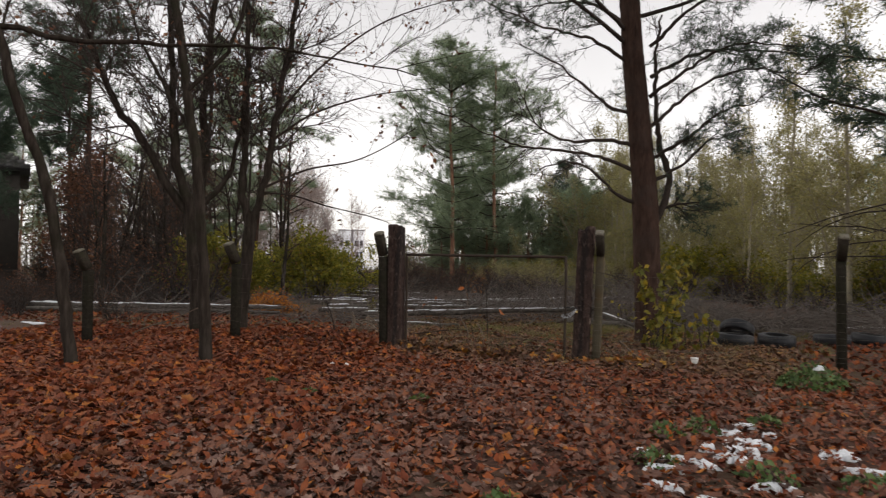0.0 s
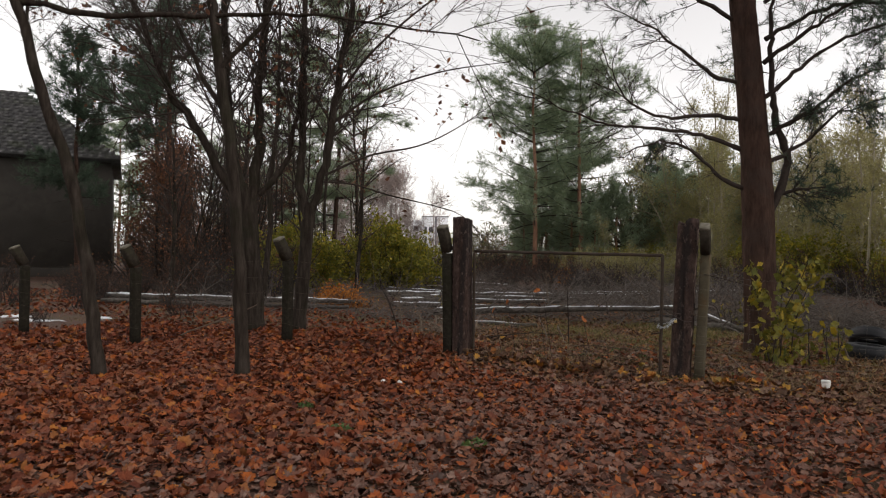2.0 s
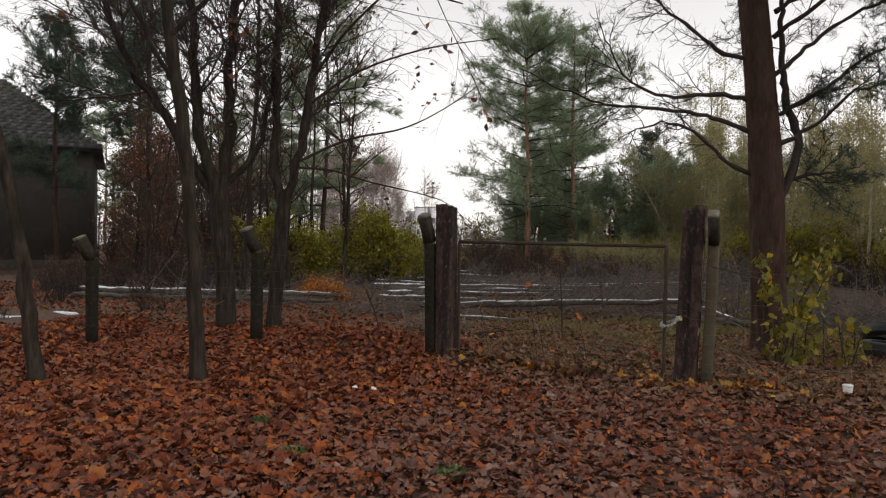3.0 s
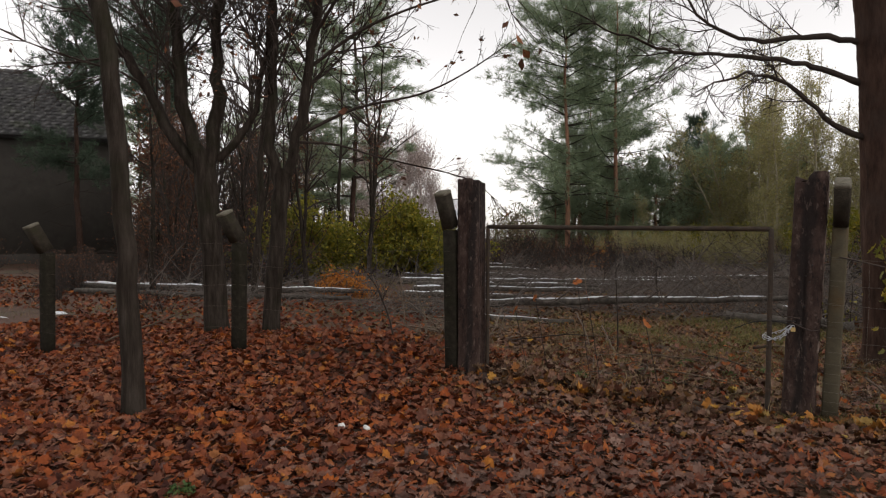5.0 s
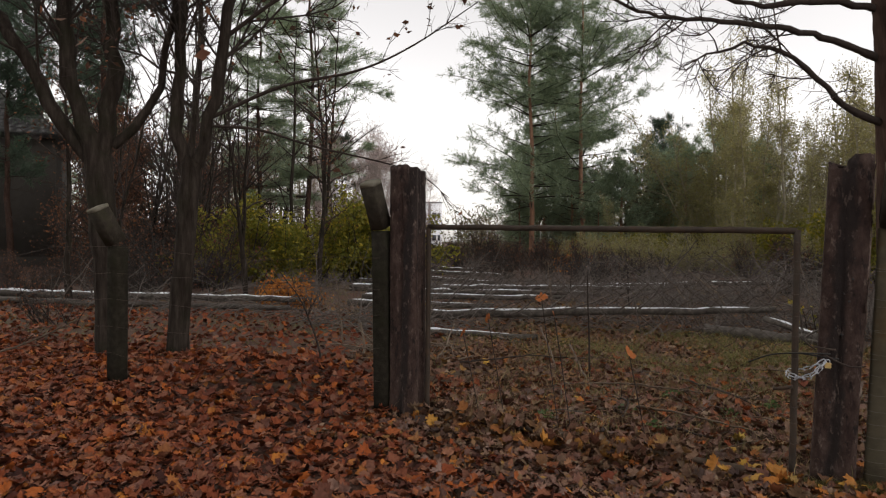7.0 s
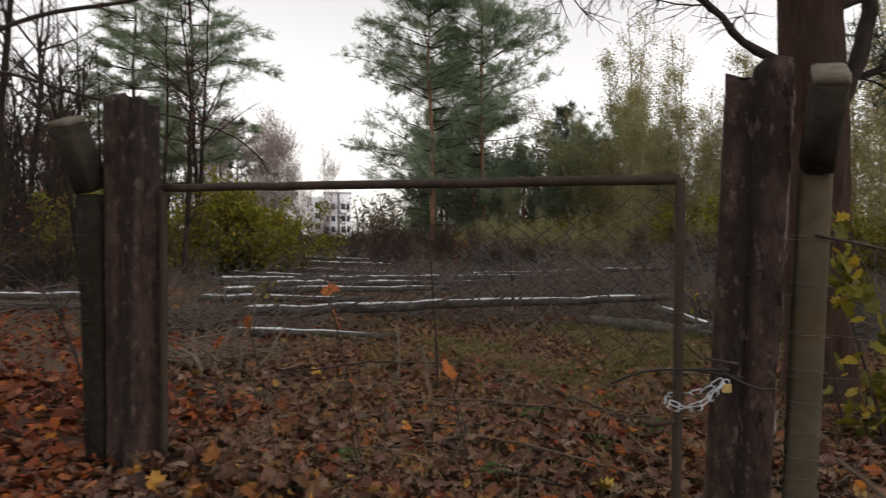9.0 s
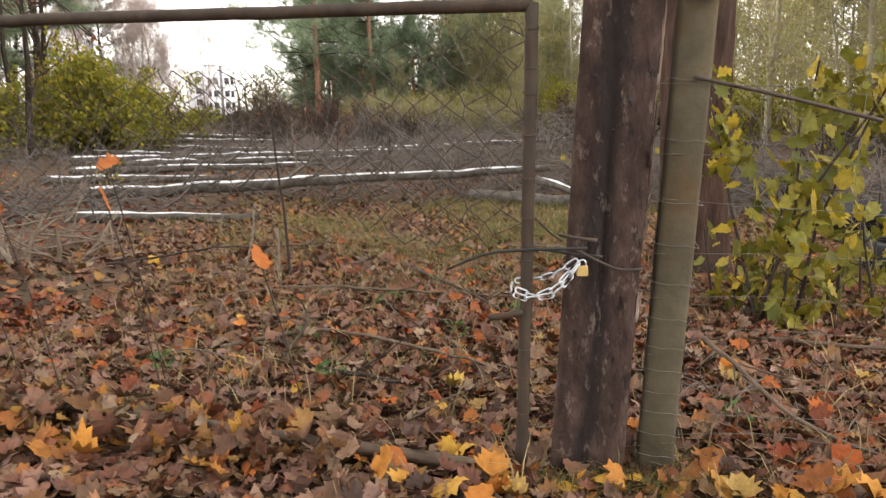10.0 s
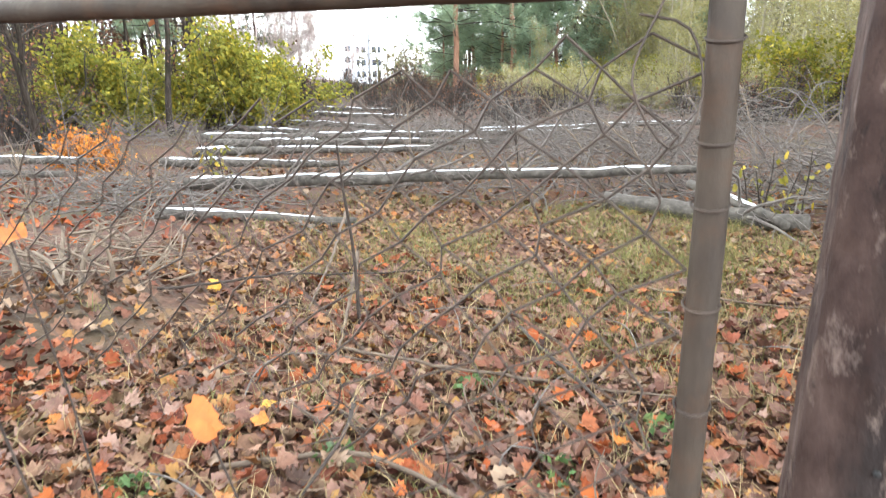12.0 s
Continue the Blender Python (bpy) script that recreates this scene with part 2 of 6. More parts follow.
BRASS = material("brass_padlock_body", [(0.55, 0.38, 0.13), (0.75, 0.56, 0.25)], 0.35, 30, metal=0.7, bump=0.1)
BLACKCABLE = material("black_cable", [(0.012, 0.012, 0.012), (0.03, 0.028, 0.026)], 0.6, 20, bump=0)
TYRE = material("old_tyre_rubber", [(0.007, 0.0075, 0.009), (0.02, 0.021, 0.025)], 0.6, 14, stain=(0.026, 0.026, 0.026), stain_scale=5, bump=0.3)
# house plaster and tiles: the shade of the trees is darkened into both colours
PLASTER = material("shaded_stained_plaster", [(0.032, 0.028, 0.024), (0.056, 0.05, 0.043)], 0.95, 2, stain=(0.03, 0.027, 0.022), stain_scale=0.5, bump=0.3, bump_scale=20)
ROOFTILE = material("shaded_grey_roof_tiles", [(0.014, 0.013, 0.013), (0.028, 0.027, 0.027), (0.075, 0.072, 0.07)], 0.6, 2.5, stain=(0.03, 0.034, 0.02), stain_scale=0.6, bump=0.3)
APTWALL = material("white_apartment_render", [(0.76, 0.77, 0.8), (0.86, 0.87, 0.9)], 0.9, 0.6, stain=(0.7, 0.7, 0.74), stain_scale=0.12, bump=0)
APTGREY = material("dark_facade_strip", [(0.16, 0.16, 0.18), (0.22, 0.22, 0.24)], 0.9, 1, bump=0)
GLASS = material("dark_window_glass", [(0.03, 0.035, 0.045), (0.06, 0.065, 0.08)], 0.15, 0.5, bump=0, spec=0.6)
PLASTIC = material("crumpled_white_litter", [(0.6, 0.6, 0.58), (0.78, 0.78, 0.75)], 0.5, 20, bump=0.3)


# ---- mesh building ----
class Bag:
    """Collects tubes, leaves and blocks into one mesh."""

    def __init__(self):
        self.v, self.q, self.t, self.n = [], [], [], 0

    def add(self, verts, quads=None, tris=None):
        verts = np.asarray(verts, float).reshape(-1, 3)
        if quads is not None and len(quads):
            self.q.append(np.asarray(quads, np.int64).reshape(-1, 4) + self.n)
        if tris is not None and len(tris):
            self.t.append(np.asarray(tris, np.int64).reshape(-1, 3) + self.n)
        self.v.append(verts)
        self.n += len(verts)

    def mesh(self, name, mat, smooth=True):
        me = bpy.data.meshes.new(name)
        v = np.concatenate(self.v)
        q = np.concatenate(self.q) if self.q else np.zeros((0, 4), np.int64)
        t = np.concatenate(self.t) if self.t else np.zeros((0, 3), np.int64)
        me.vertices.add(len(v))
        me.vertices.foreach_set("co", v.ravel())
        me.loops.add(q.size + t.size)
        me.loops.foreach_set("vertex_index", np.concatenate([q.ravel(), t.ravel()]).astype(np.int32))
        me.polygons.add(len(q) + len(t))
        starts = np.concatenate([np.arange(len(q)) * 4, q.size + np.arange(len(t)) * 3])
        me.polygons.foreach_set("loop_start", starts.astype(np.int32))
        if smooth:
            me.polygons.foreach_set("use_smooth", np.ones(len(starts), bool))
        me.update(calc_edges=True)
        me.materials.append(mat)
        return me


def tube(bag, path, radii, sides=6, caps=True):
    path = np.asarray(path, float)
    n = len(path)
    radii = np.broadcast_to(np.asarray(radii, float), (n,))
    tan = np.gradient(path, axis=0)
    tan /= np.linalg.norm(tan, axis=1)[:, None] + 1e-9
    ref = np.array([0.0, 0, 1]) if abs(tan[:, 2]).mean() < 0.85 else np.array([1.0, 0, 0])
    a = np.cross(tan, ref)
    a /= np.linalg.norm(a, axis=1)[:, None] + 1e-9
    c = np.cross(tan, a)
    ang = np.arange(sides) * 2 * math.pi / sides
    ring = path[:, None] + radii[:, None, None] * (np.cos(ang)[None, :, None] * a[:, None] + np.sin(ang)[None, :, None] * c[:, None])
    i = np.arange(n - 1)[:, None] * sides
    j = np.arange(sides)[None]
    k = (j + 1) % sides
    quads = np.stack([i + j, i + k, i + sides + k, i + sides + j], -1).reshape(-1, 4)
    verts = ring.reshape(-1, 3)
    tris = []
    if caps:
        verts = np.concatenate([verts, path[[0, -1]]])
        e = n * sides
        tris = [(e, (s + 1) % sides, s) for s in range(sides)] + [(e + 1, (n - 1) * sides + s, (n - 1) * sides + (s + 1) % sides) for s in range(sides)]
    bag.add(verts, quads, tris)


def block(bag, x0, x1, y0, y1, z0, z1):
    v = [(x, y, z) for z in (z0, z1) for y in (y0, y1) for x in (x0, x1)]
    bag.add(v, [(0, 2, 3, 1), (4, 5, 7, 6), (0, 1, 5, 4), (2, 6, 7, 3), (0, 4, 6, 2), (1, 3, 7, 5)])


def smoothed(points, step=0.15):
    """A smooth line through a few points."""
    p = np.asarray(points, float)
    if len(p) < 3:
        n = max(2, int(np.linalg.norm(p[-1] - p[0]) / step))
        return p[0] + (p[-1] - p[0]) * np.linspace(0, 1, n)[:, None]
    q = np.concatenate([[2 * p[0] - p[1]], p, [2 * p[-1] - p[-2]]])
    out = []
    for i in range(1, len(q) - 2):
        n = max(2, int(np.linalg.norm(q[i + 1] - q[i]) / step))
        t = np.linspace(0, 1, n, endpoint=False)[:, None]
        a, b, c, d = q[i - 1], q[i], q[i + 1], q[i + 2]
        out.append(0.5 * (2 * b + (c - a) * t + (2 * a - 5 * b + 4 * c - d) * t**2 + (3 * b - a - 3 * c + d) * t**3))
    out.append(p[-1:])
    return np.concatenate(out)


def part(name, bag, mat, parent, label="", smooth=True):
    ob = new(name, bag.mesh(name, mat, smooth))
    ob.parent = parent
    if label:
        tagged(ob, label)
    return ob


def thing(name, label, category, at=(0, 0, 0), turn=0, group="", kind=""):
    ob = new(name)
    ob.matrix_world = pose(*at, 0, 0, turn)
    return tagged(ob, label, category, group, kind)


def solo(name, bag, mat, label, category, group="", kind="", smooth=True):
    return tagged(new(name, bag.mesh(name, mat, smooth)), label, category, group, kind)


def unit(v):
    v = np.asarray(v, float)
    return v / (np.linalg.norm(v) + 1e-9)


def limb(bag, start, way, length, r0, r1, r, wiggle=0.12, lift=0.0, sides=5, seg=0.35):
    """A wandering tapered branch; gives its points."""
    n = max(3, int(length / seg) + 1)
    d = unit(way)
    pts = [np.asarray(start, float)]
    s = length / (n - 1)
    for _ in range(n - 1):
        d = unit(d + r.normal(0, wiggle, 3) + (0, 0, lift))
        pts.append(pts[-1] + d * s)
    pts = np.array(pts)
    tube(bag, pts, np.linspace(r0, r1, n), sides, caps=False)
    return pts


def side_way(axis, r, spread_deg):
    """A direction that leaves axis by about spread_deg."""
    axis = unit(axis)
    p = unit(np.cross(axis, r.normal(0, 1, 3)))
    a = radians(spread_deg + r.normal(0, 8))
    return axis * math.cos(a) + p * math.sin(a)


def twigs(bag, pts, r, count, length, radius, levels=1, lo=0.3, spread_deg=45, lift=0.03, sides=4, tips=None):
    """Side shoots along a branch, and shoots on those."""
    n = len(pts)
    for f in r.uniform(lo, 1.0, count):
        i = min(n - 2, int(f * (n - 1)))
        axis = pts[i + 1] - pts[i]
        ln = length * r.uniform(0.5, 1.2) * (1.15 - 0.5 * f)
        p = limb(bag, pts[i], side_way(axis, r, spread_deg), ln, radius, radius * 0.4, r, 0.16, lift, sides, max(0.12, ln / 5))
        if tips is not None:
            tips.append(p[-1])
            tips.append(p[len(p) // 2])
        if levels > 1:
            twigs(bag, p, r, max(3, count // 2), length * 0.5, radius * 0.55, levels - 1, 0.2, spread_deg, lift, 3, tips)


def leaf_cloud(bag, centres, size, r, squash=0.6):
    """Small bent two-sided leaves at random turns."""
    c = np.asarray(centres, float)
    n = len(c)
    u = r.normal(0, 1, (n, 3))
    u /= np.linalg.norm(u, axis=1)[:, None]
    w = np.cross(u, r.normal(0, 1, (n, 3)))
    w /= np.linalg.norm(w, axis=1)[:, None] + 1e-9
    s = size * r.uniform(0.6, 1.35, (n, 1))
    nn = np.cross(u, w)
    v = np.stack([c - u * s * 0.5, c + w * s * squash * 0.5 + nn * s * 0.08, c + u * s * 0.5, c - w * s * squash * 0.5 + nn * s * 0.08], 1).reshape(-1, 3)
    i = np.arange(n)[:, None] * 4
    bag.add(v, None, np.concatenate([i + (0, 1, 2), i + (0, 2, 3)]))


def needle_tufts(bag, centres, axes, size, blades, r, width=0.06):
    """Brushes of needles round shoot ends."""
    c = np.repeat(np.asarray(centres, float), blades, 0)
    ax = np.repeat(np.asarray(axes, float), blades, 0)
    n = len(c)
    d = r.normal(0, 1, (n, 3)) * 0.75 + ax * 0.7 + np.array([0, 0, 0.15])
    d /= np.linalg.norm(d, axis=1)[:, None]
    w = np.cross(d, r.normal(0, 1, (n, 3)))
    w /= np.linalg.norm(w, axis=1)[:, None] + 1e-9
    s = size * r.uniform(0.6, 1.25, (n, 1))
    base = c + ax * (r.uniform(-0.5, 0.4, (n, 1)) * size)
    v = np.stack([base - w * s * width, base + w * s * width, base + d * s], 1).reshape(-1, 3)
    bag.add(v, None, np.arange(n * 3).reshape(-1, 3))


LOBES = [(0, -0.78), (0.24, -0.66), (0.6, -0.66), (0.6, -0.42), (0.96, -0.26), (0.84, 0.02), (1.0, 0.3), (0.66, 0.36), (0.56, 0.74), (0.34, 0.66), (0.0, 1.02)]


def leaf_outline():
    right = np.array(LOBES)
    left = right[1:-1][::-1] * (-1, 1)
    return np.concatenate([right, left]) * 0.5


OUTLINE = leaf_outline()
HOLE = len(OUTLINE)


def maple_leaves(bag, at, size, yaw, tip, r, curl=0.25):
    """Lobed leaves of given size, lying about flat and curled at the edges."""
    n = len(at)
    o = np.concatenate([OUTLINE, [(0, -0.1)]])
    m = len(o)
    rad = np.hypot(o[:, 0], o[:, 1])
    curls = r.uniform(-curl, curl * 1.6, (n, 1))
    fold = r.uniform(-0.25, 0.45, (n, 1))
    z = curls * rad[None] ** 2 * 1.6 + fold * np.abs(o[:, 0])[None] + r.normal(0, 0.035, (n, m))
    xy = o[None] * r.uniform(0.8, 1.12, (n, 1, 2)) * r.uniform(0.76, 1.14, (n, m, 1))
    local = np.concatenate([xy, z[..., None]], 2) * np.asarray(size)[:, None, None]
    cy, sy = np.cos(yaw), np.sin(yaw)
    a, b = tip[:, 0], tip[:, 1]
    ex = np.stack([cy, sy, a], 1)
    ey = np.stack([-sy, cy, b], 1)
    ex /= np.linalg.norm(ex, axis=1)[:, None]
    ey /= np.linalg.norm(ey, axis=1)[:, None]
    ez = np.cross(ex, ey)
    v = local[..., 0:1] * ex[:, None] + local[..., 1:2] * ey[:, None] + local[..., 2:3] * ez[:, None] + at[:, None]
    k = np.arange(HOLE)
    fan = np.stack([np.full(HOLE, HOLE), k, (k + 1) % HOLE], 1)
    tris = (np.arange(n)[:, None, None] * m + fan[None]).reshape(-1, 3)
    bag.add(v.reshape(-1, 3), None, tris)


# ---- the ground ----
def gh(x, y):
    """Height of the ground."""
    x, y = np.asarray(x, float), np.asarray(y, float)
    z = 0.024 * np.clip(-y, 0, 14)
    z = z + 0.2 * np.exp(-((x + 4.6) ** 2 / 5 + (y - 0.2) ** 2 / 4))
    z = z + 0.05 * np.exp(-((x + 1.9) ** 2 + (y + 0.2) ** 2) / 0.7)
    z = z + 0.02 * np.sin(x * 1.7 + 1) * np.sin(y * 1.3) + 0.012 * np.sin(x * 4.1 + y * 3.3)
    return z - 0.008 * np.clip(y - 45, 0, 200)


def axis_steps(lo, hi, step, far):
    near = np.arange(lo, hi, step)
    grow = np.geomspace(step * 2, far, 26)
    return np.concatenate([(lo - grow)[::-1], near, hi + grow])


gx, gy = axis_steps(-16, 12, 0.25, 900), axis_steps(-13, 16, 0.25, 900)
XX, YY = np.meshgrid(gx, gy)
gv = np.stack([XX, YY, gh(XX, YY) + rng.normal(0, 0.008, XX.shape)], -1).reshape(-1, 3)
gi = np.arange(len(gy) - 1)[:, None] * len(gx) + np.arange(len(gx) - 1)[None]
bag = Bag()
bag.add(gv, np.stack([gi, gi + 1, gi + len(gx) + 1, gi + len(gx)], -1).reshape(-1, 4))
ground = solo("ground", bag, GROUND, "brown woodland soil with leaf mould and sparse moss", "ground", kind="structure")


def z_at(x, y):
    return float(gh(x, y))


# ---- the gate ----
def pipe(name, a, b, radius, parent, mat=RUSTPIPE, label="", sides=14):
    bag = Bag()
    p = smoothed([a, b], 0.12)
    p = p + rng.normal(0, 0.0012, p.shape)
    tube(bag, p, radius, sides)
    return part(name, bag, mat, parent, label)


gate = thing("pipe_gate", "rusty pipe-framed farm gate with torn sagging chain-link mesh, chained shut", "gate", (1.0, 0.02, 0.0))
GZ = np.array([1.0, 0.02, 0.0])


def rel(x, y, z):
    return (x - GZ[0], y - GZ[1], z - GZ[2])


pipe("top_rail", rel(1.0, 0.045, 1.62), rel(-1.72, 0.045, 1.66), 0.022, gate)
pipe("latch_stile", rel(0.985, 0.0, 0.0), rel(1.0, 0.045, 1.625), 0.021, gate)
pipe("hinge_stile", rel(-1.7, 0.0, 0.1), rel(-1.715, 0.045, 1.66), 0.021, gate)
pipe("bottom_rail", rel(1.0, 0.0, 0.04), rel(-1.7, 0.03, 0.15), 0.024, gate, STICK, label="half-buried bottom rail under leaves")


def mesh_top(x):
    return 1.585 - 0.17 * math.exp(-((x + 0.5) / 1.0) ** 2) - 0.02 * math.sin(x * 5)


def mesh_bottom(x):
    return 0.83 + 0.1 * math.exp(-((x + 0.3) / 0.8) ** 2) + 0.04 * math.sin(x * 7)


# chain-link: bent wires that cross in a diamond net, slack and bowed
def net_point(i, j):
    x = 0.97 - i * 0.048
    top, low = mesh_top(x), mesh_bottom(x)
    z = 1.6 - j * 0.042
    sag = 0.02 * math.sin(x * 3.1 + z * 2) + 0.02 * math.sin(i * 1.7 + j * 0.9) + 0.014 * math.sin(i * 0.6 - j * 2.3)
    drop = 0.05 * math.exp(-((x + 0.4) / 0.9) ** 2) * math.sin(z * 4)
    return (x + sag * 0.8 - GZ[0], 0.03 + 0.03 * math.sin(x * 2.3 + z * 3) - GZ[1], z - drop * 0.6), low <= z <= top


net = Bag()
for s in (0, 1):
    for j0 in range(-56, 30):
        run = []
        for i in range(0, 56):
            j = j0 + i if s == 0 else j0 + 56 - i
            p, inside = net_point(i, j) if 0 <= j < 30 else (None, False)
            if inside:
                if (i + j + 0) % 2 == (j0 % 2 if s == 0 else (j0 + 56) % 2):
                    run.append(p)
            else:
                if len(run) > 1 and (j0 % 2 == 0):
                    tube(net, np.array(run), 0.0019, 4, caps=False)
                run = []
        if len(run) > 1 and (j0 % 2 == 0):
            tube(net, np.array(run), 0.0019, 4, caps=False)
part("wire_mesh", net, WIRE, gate, "rusted chain-link mesh, torn along its top")
for z in (1.55, 1.43, 1.35, 1.22, 1.08, 0.95, 0.81, 0.5, 0.4, 0.27):
    bag = Bag()
    a = np.linspace(0, 2 * math.pi, 13)
    x0 = 0.985 + 0.015 * z / 1.62
    y0 = 0.045 * z / 1.62
    tube(bag, np.stack([x0 + 0.0235 * np.cos(a) - GZ[0], y0 + 0.0235 * np.sin(a) - GZ[1], z + 0.006 * np.sin(a)], 1), 0.002, 4)
    part("wire_tie", bag, WIRE, gate)
bag = Bag()
tube(bag, smoothed([rel(0.93, 0.03, 1.6), rel(0.9, 0.0, 1.5), rel(0.95, 0.0, 1.42), rel(0.98, 0.02, 1.48), rel(0.96, 0.03, 1.56), rel(0.9, 0.03, 1.58)], 0.02), 0.0018, 4)
part("loose_wire", bag, WIRE, gate)


# ---- railway sleeper posts ----
def sleeper(at, w, d, h, lean, label, seed, ragged=0.05):
    """A hewn beam: rounded corners, checks in the face, an uneven top."""
    r = np.random.default_rng(seed)
    post = thing("sleeper_post", label, "gate post", at, group="gate posts")
    bag = Bag()
    k = 44
    prof = []
    for i in range(k):
        a = 2 * math.pi * i / k
        c, s = math.cos(a), math.sin(a)
        m = (abs(c) ** 9 + abs(s) ** 9) ** (-1 / 9)
        prof.append((c * m * w / 2, s * m * d / 2))
    prof = np.array(prof)
    check = np.zeros(k)
    for f in r.choice(k, 6, replace=False):
        check[f] = r.uniform(0.006, 0.018)
    for f, g in ((29, 0.012), (32, 0.022), (33, 0.034), (36, 0.01), (38, 0.016), (42, 0.022), (43, 0.012), (1, 0.016)):
        check[f] = g
    rings = 90
    zs = np.linspace(-0.1, h, rings)
    rows = []
    drift = np.zeros(k)
    phase = r.uniform(0, 6.28, k)
    for z in zs:
        drift = drift * 0.8 + r.normal(0, 0.006, k)
        depth = 1 - check / (w / 2) * np.clip(0.6 + 0.5 * np.sin(z * 3.3 + phase), 0, 1.1) - drift - r.normal(0, 0.004, k)
        swell = 1 + 0.05 * max(0, 0.3 - z)
        row = np.concatenate([prof * depth[:, None] * swell + np.array(lean)[None] * z, np.full((k, 1), z)], 1)
        rows.append(row)
    top = np.cumsum(r.normal(0, ragged * 0.4, k))
    top = top - np.linspace(0, top[-1], k)
    rows[-1][:, 2] += np.clip(top, -ragged, ragged)
    v = np.concatenate(rows)
    i = np.arange(rings - 1)[:, None] * k
    j = np.arange(k)[None]
    q = np.stack([i + j, i + (j + 1) % k, i + k + (j + 1) % k, i + k + j], -1).reshape(-1, 4)
    v = np.concatenate([v, [(lean[0] * h, lean[1] * h, h - ragged * 0.6)]])
    e = rings * k
    t = [(e, (rings - 1) * k + s, (rings - 1) * k + (s + 1) % k) for s in range(k)]
    bag.add(v, q, t)
    part("beam", bag, SLEEPER, post)
    return post


post_r = sleeper((1.205, 0.13, z_at(1.2, 0.1)), 0.25, 0.17, 2.06, (0.045, 0.02), "weathered brown railway sleeper set upright as a gate post", 3)
post_l = sleeper((-1.87, -0.03, z_at(-1.87, 0)), 0.25, 0.2, 2.06, (-0.01, 0.015), "split grey-brown railway sleeper gate post half buried in leaves", 5, 0.03)
# nail holes, and torn splinters along the edge of the latch post
for x, z in ((1.2, 1.41), (1.26, 1.24), (1.29, 1.19), (1.22, 1.02), (1.32, 1.46), (1.19, 0.55), (1.25, 0.98), (1.31, 1.33)):
    bag = Bag()
    rr = 0.005 + 0.003 * ((x * 100) % 2)
    tube(bag, [(x - 1.205, -0.086 + 0.02 * z, z), (x - 1.205 + 0.003, -0.07 + 0.02 * z, z - 0.004)], rr, 6)
    part("nail_hole", bag, BLACKCABLE, post_r)
tear = np.random.default_rng(8)
for i in range(26):
    z = tear.uniform(0.5, 1.95)
    ln = tear.uniform(0.06, 0.24)
    x = 0.127 + 0.045 * z + tear.normal(0, 0.003)
    y = -0.06 + 0.02 * z + tear.uniform(-0.02, 0.06)
    bag = Bag()
    q = smoothed([(x - 0.004, y, z), (x + 0.004, y - 0.004, z + ln * 0.5), (x + 0.006 + tear.normal(0, 0.004), y - 0.006, z + ln)], 0.03)
    q = q + tear.normal(0, 0.0016, q.shape)
    tube(bag, q, np.linspace(0.008, 0.0025, len(q)) * tear.uniform(0.6, 1.3), 5)
    part("splinter", bag, SPLINTER if i % 3 else SLEEPER, post_r, "pale torn splinter" if i % 3 else "")


# ---- concrete fence posts with a cranked arm ----
def fence_post(at, h, arm, lean, label, w=0.13, mat=None, crank=0.36):
    """A square concrete post whose top arm is cranked forward."""
    post = thing("concrete_fence_post", label, "fence post", at, group="fence posts")
    hw = w / 2
    ch = 0.015
    prof = np.array([(-hw + ch, -hw), (hw - ch, -hw), (hw, -hw + ch), (hw, hw - ch), (hw - ch, hw), (-hw + ch, hw), (-hw, hw - ch), (-hw, -hw + ch)])
    bend = h - crank

    def piece(name, zs, way, pm, slope=0.0, plabel=""):
        rows = []
        for z in zs:
            off = np.array(lean) * min(z, bend) + np.array(way) * max(0.0, z - bend)
            rise = prof @ np.array(way) * (-slope if z > bend else 0.0)
            rows.append(np.concatenate([prof + off + rng.normal(0, 0.002, prof.shape), (z + rise)[:, None]], 1))
        v = np.concatenate(rows + [[rows[-1].mean(0)], [rows[0].mean(0)]])
        n = len(zs)
        i = np.arange(n - 1)[:, None] * 8
        j = np.arange(8)[None]
        q = np.stack([i + j, i + (j + 1) % 8, i + 8 + (j + 1) % 8, i + 8 + j], -1).reshape(-1, 4)
        e = n * 8
        t = [(e, (n - 1) * 8 + k, (n - 1) * 8 + (k + 1) % 8) for k in range(8)] + [(e + 1, (k + 1) % 8, k) for k in range(8)]
        bag = Bag()
        bag.add(v, q, t)
        return part(name, bag, pm, post, plabel, smooth=False)

    piece("shaft", [-0.1, 0.3, 0.8, 1.2, bend], arm, mat or CONCRETE)
    # arm coloured darker than the shaft to stand in for its shaded underside
    piece("arm", [bend + 0.03, bend + crank * 0.5, h - 0.03], arm, ARM_UNDERSIDE, 0.9, "cranked arm with its underside shade put into the colour")
    # cap painted pale where the sky would light the end face
    piece("cap", [h - 0.028, h], arm, LIT_END, 0.9, "cut end painted pale as if lit from above")
    return post


FENCE_L = [(-2.07, -0.07), (-4.7, -0.65), (-7.25, -1.5), (-10.5, -1.45), (-14.0, -1.6)]
for i, (x, y) in enumerate(FENCE_L):
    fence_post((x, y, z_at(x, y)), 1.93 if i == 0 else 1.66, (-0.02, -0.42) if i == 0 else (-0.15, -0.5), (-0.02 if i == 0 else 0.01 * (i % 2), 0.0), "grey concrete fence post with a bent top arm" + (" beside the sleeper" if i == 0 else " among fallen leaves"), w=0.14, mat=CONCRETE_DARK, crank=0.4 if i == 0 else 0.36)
fence_post((1.44, 0.135, z_at(1.44, 0.1)), 2.0, (0.06, -0.68), (0.042, 0.025), "mossy concrete fence post standing beside the gate post, wound with wire", w=0.12)
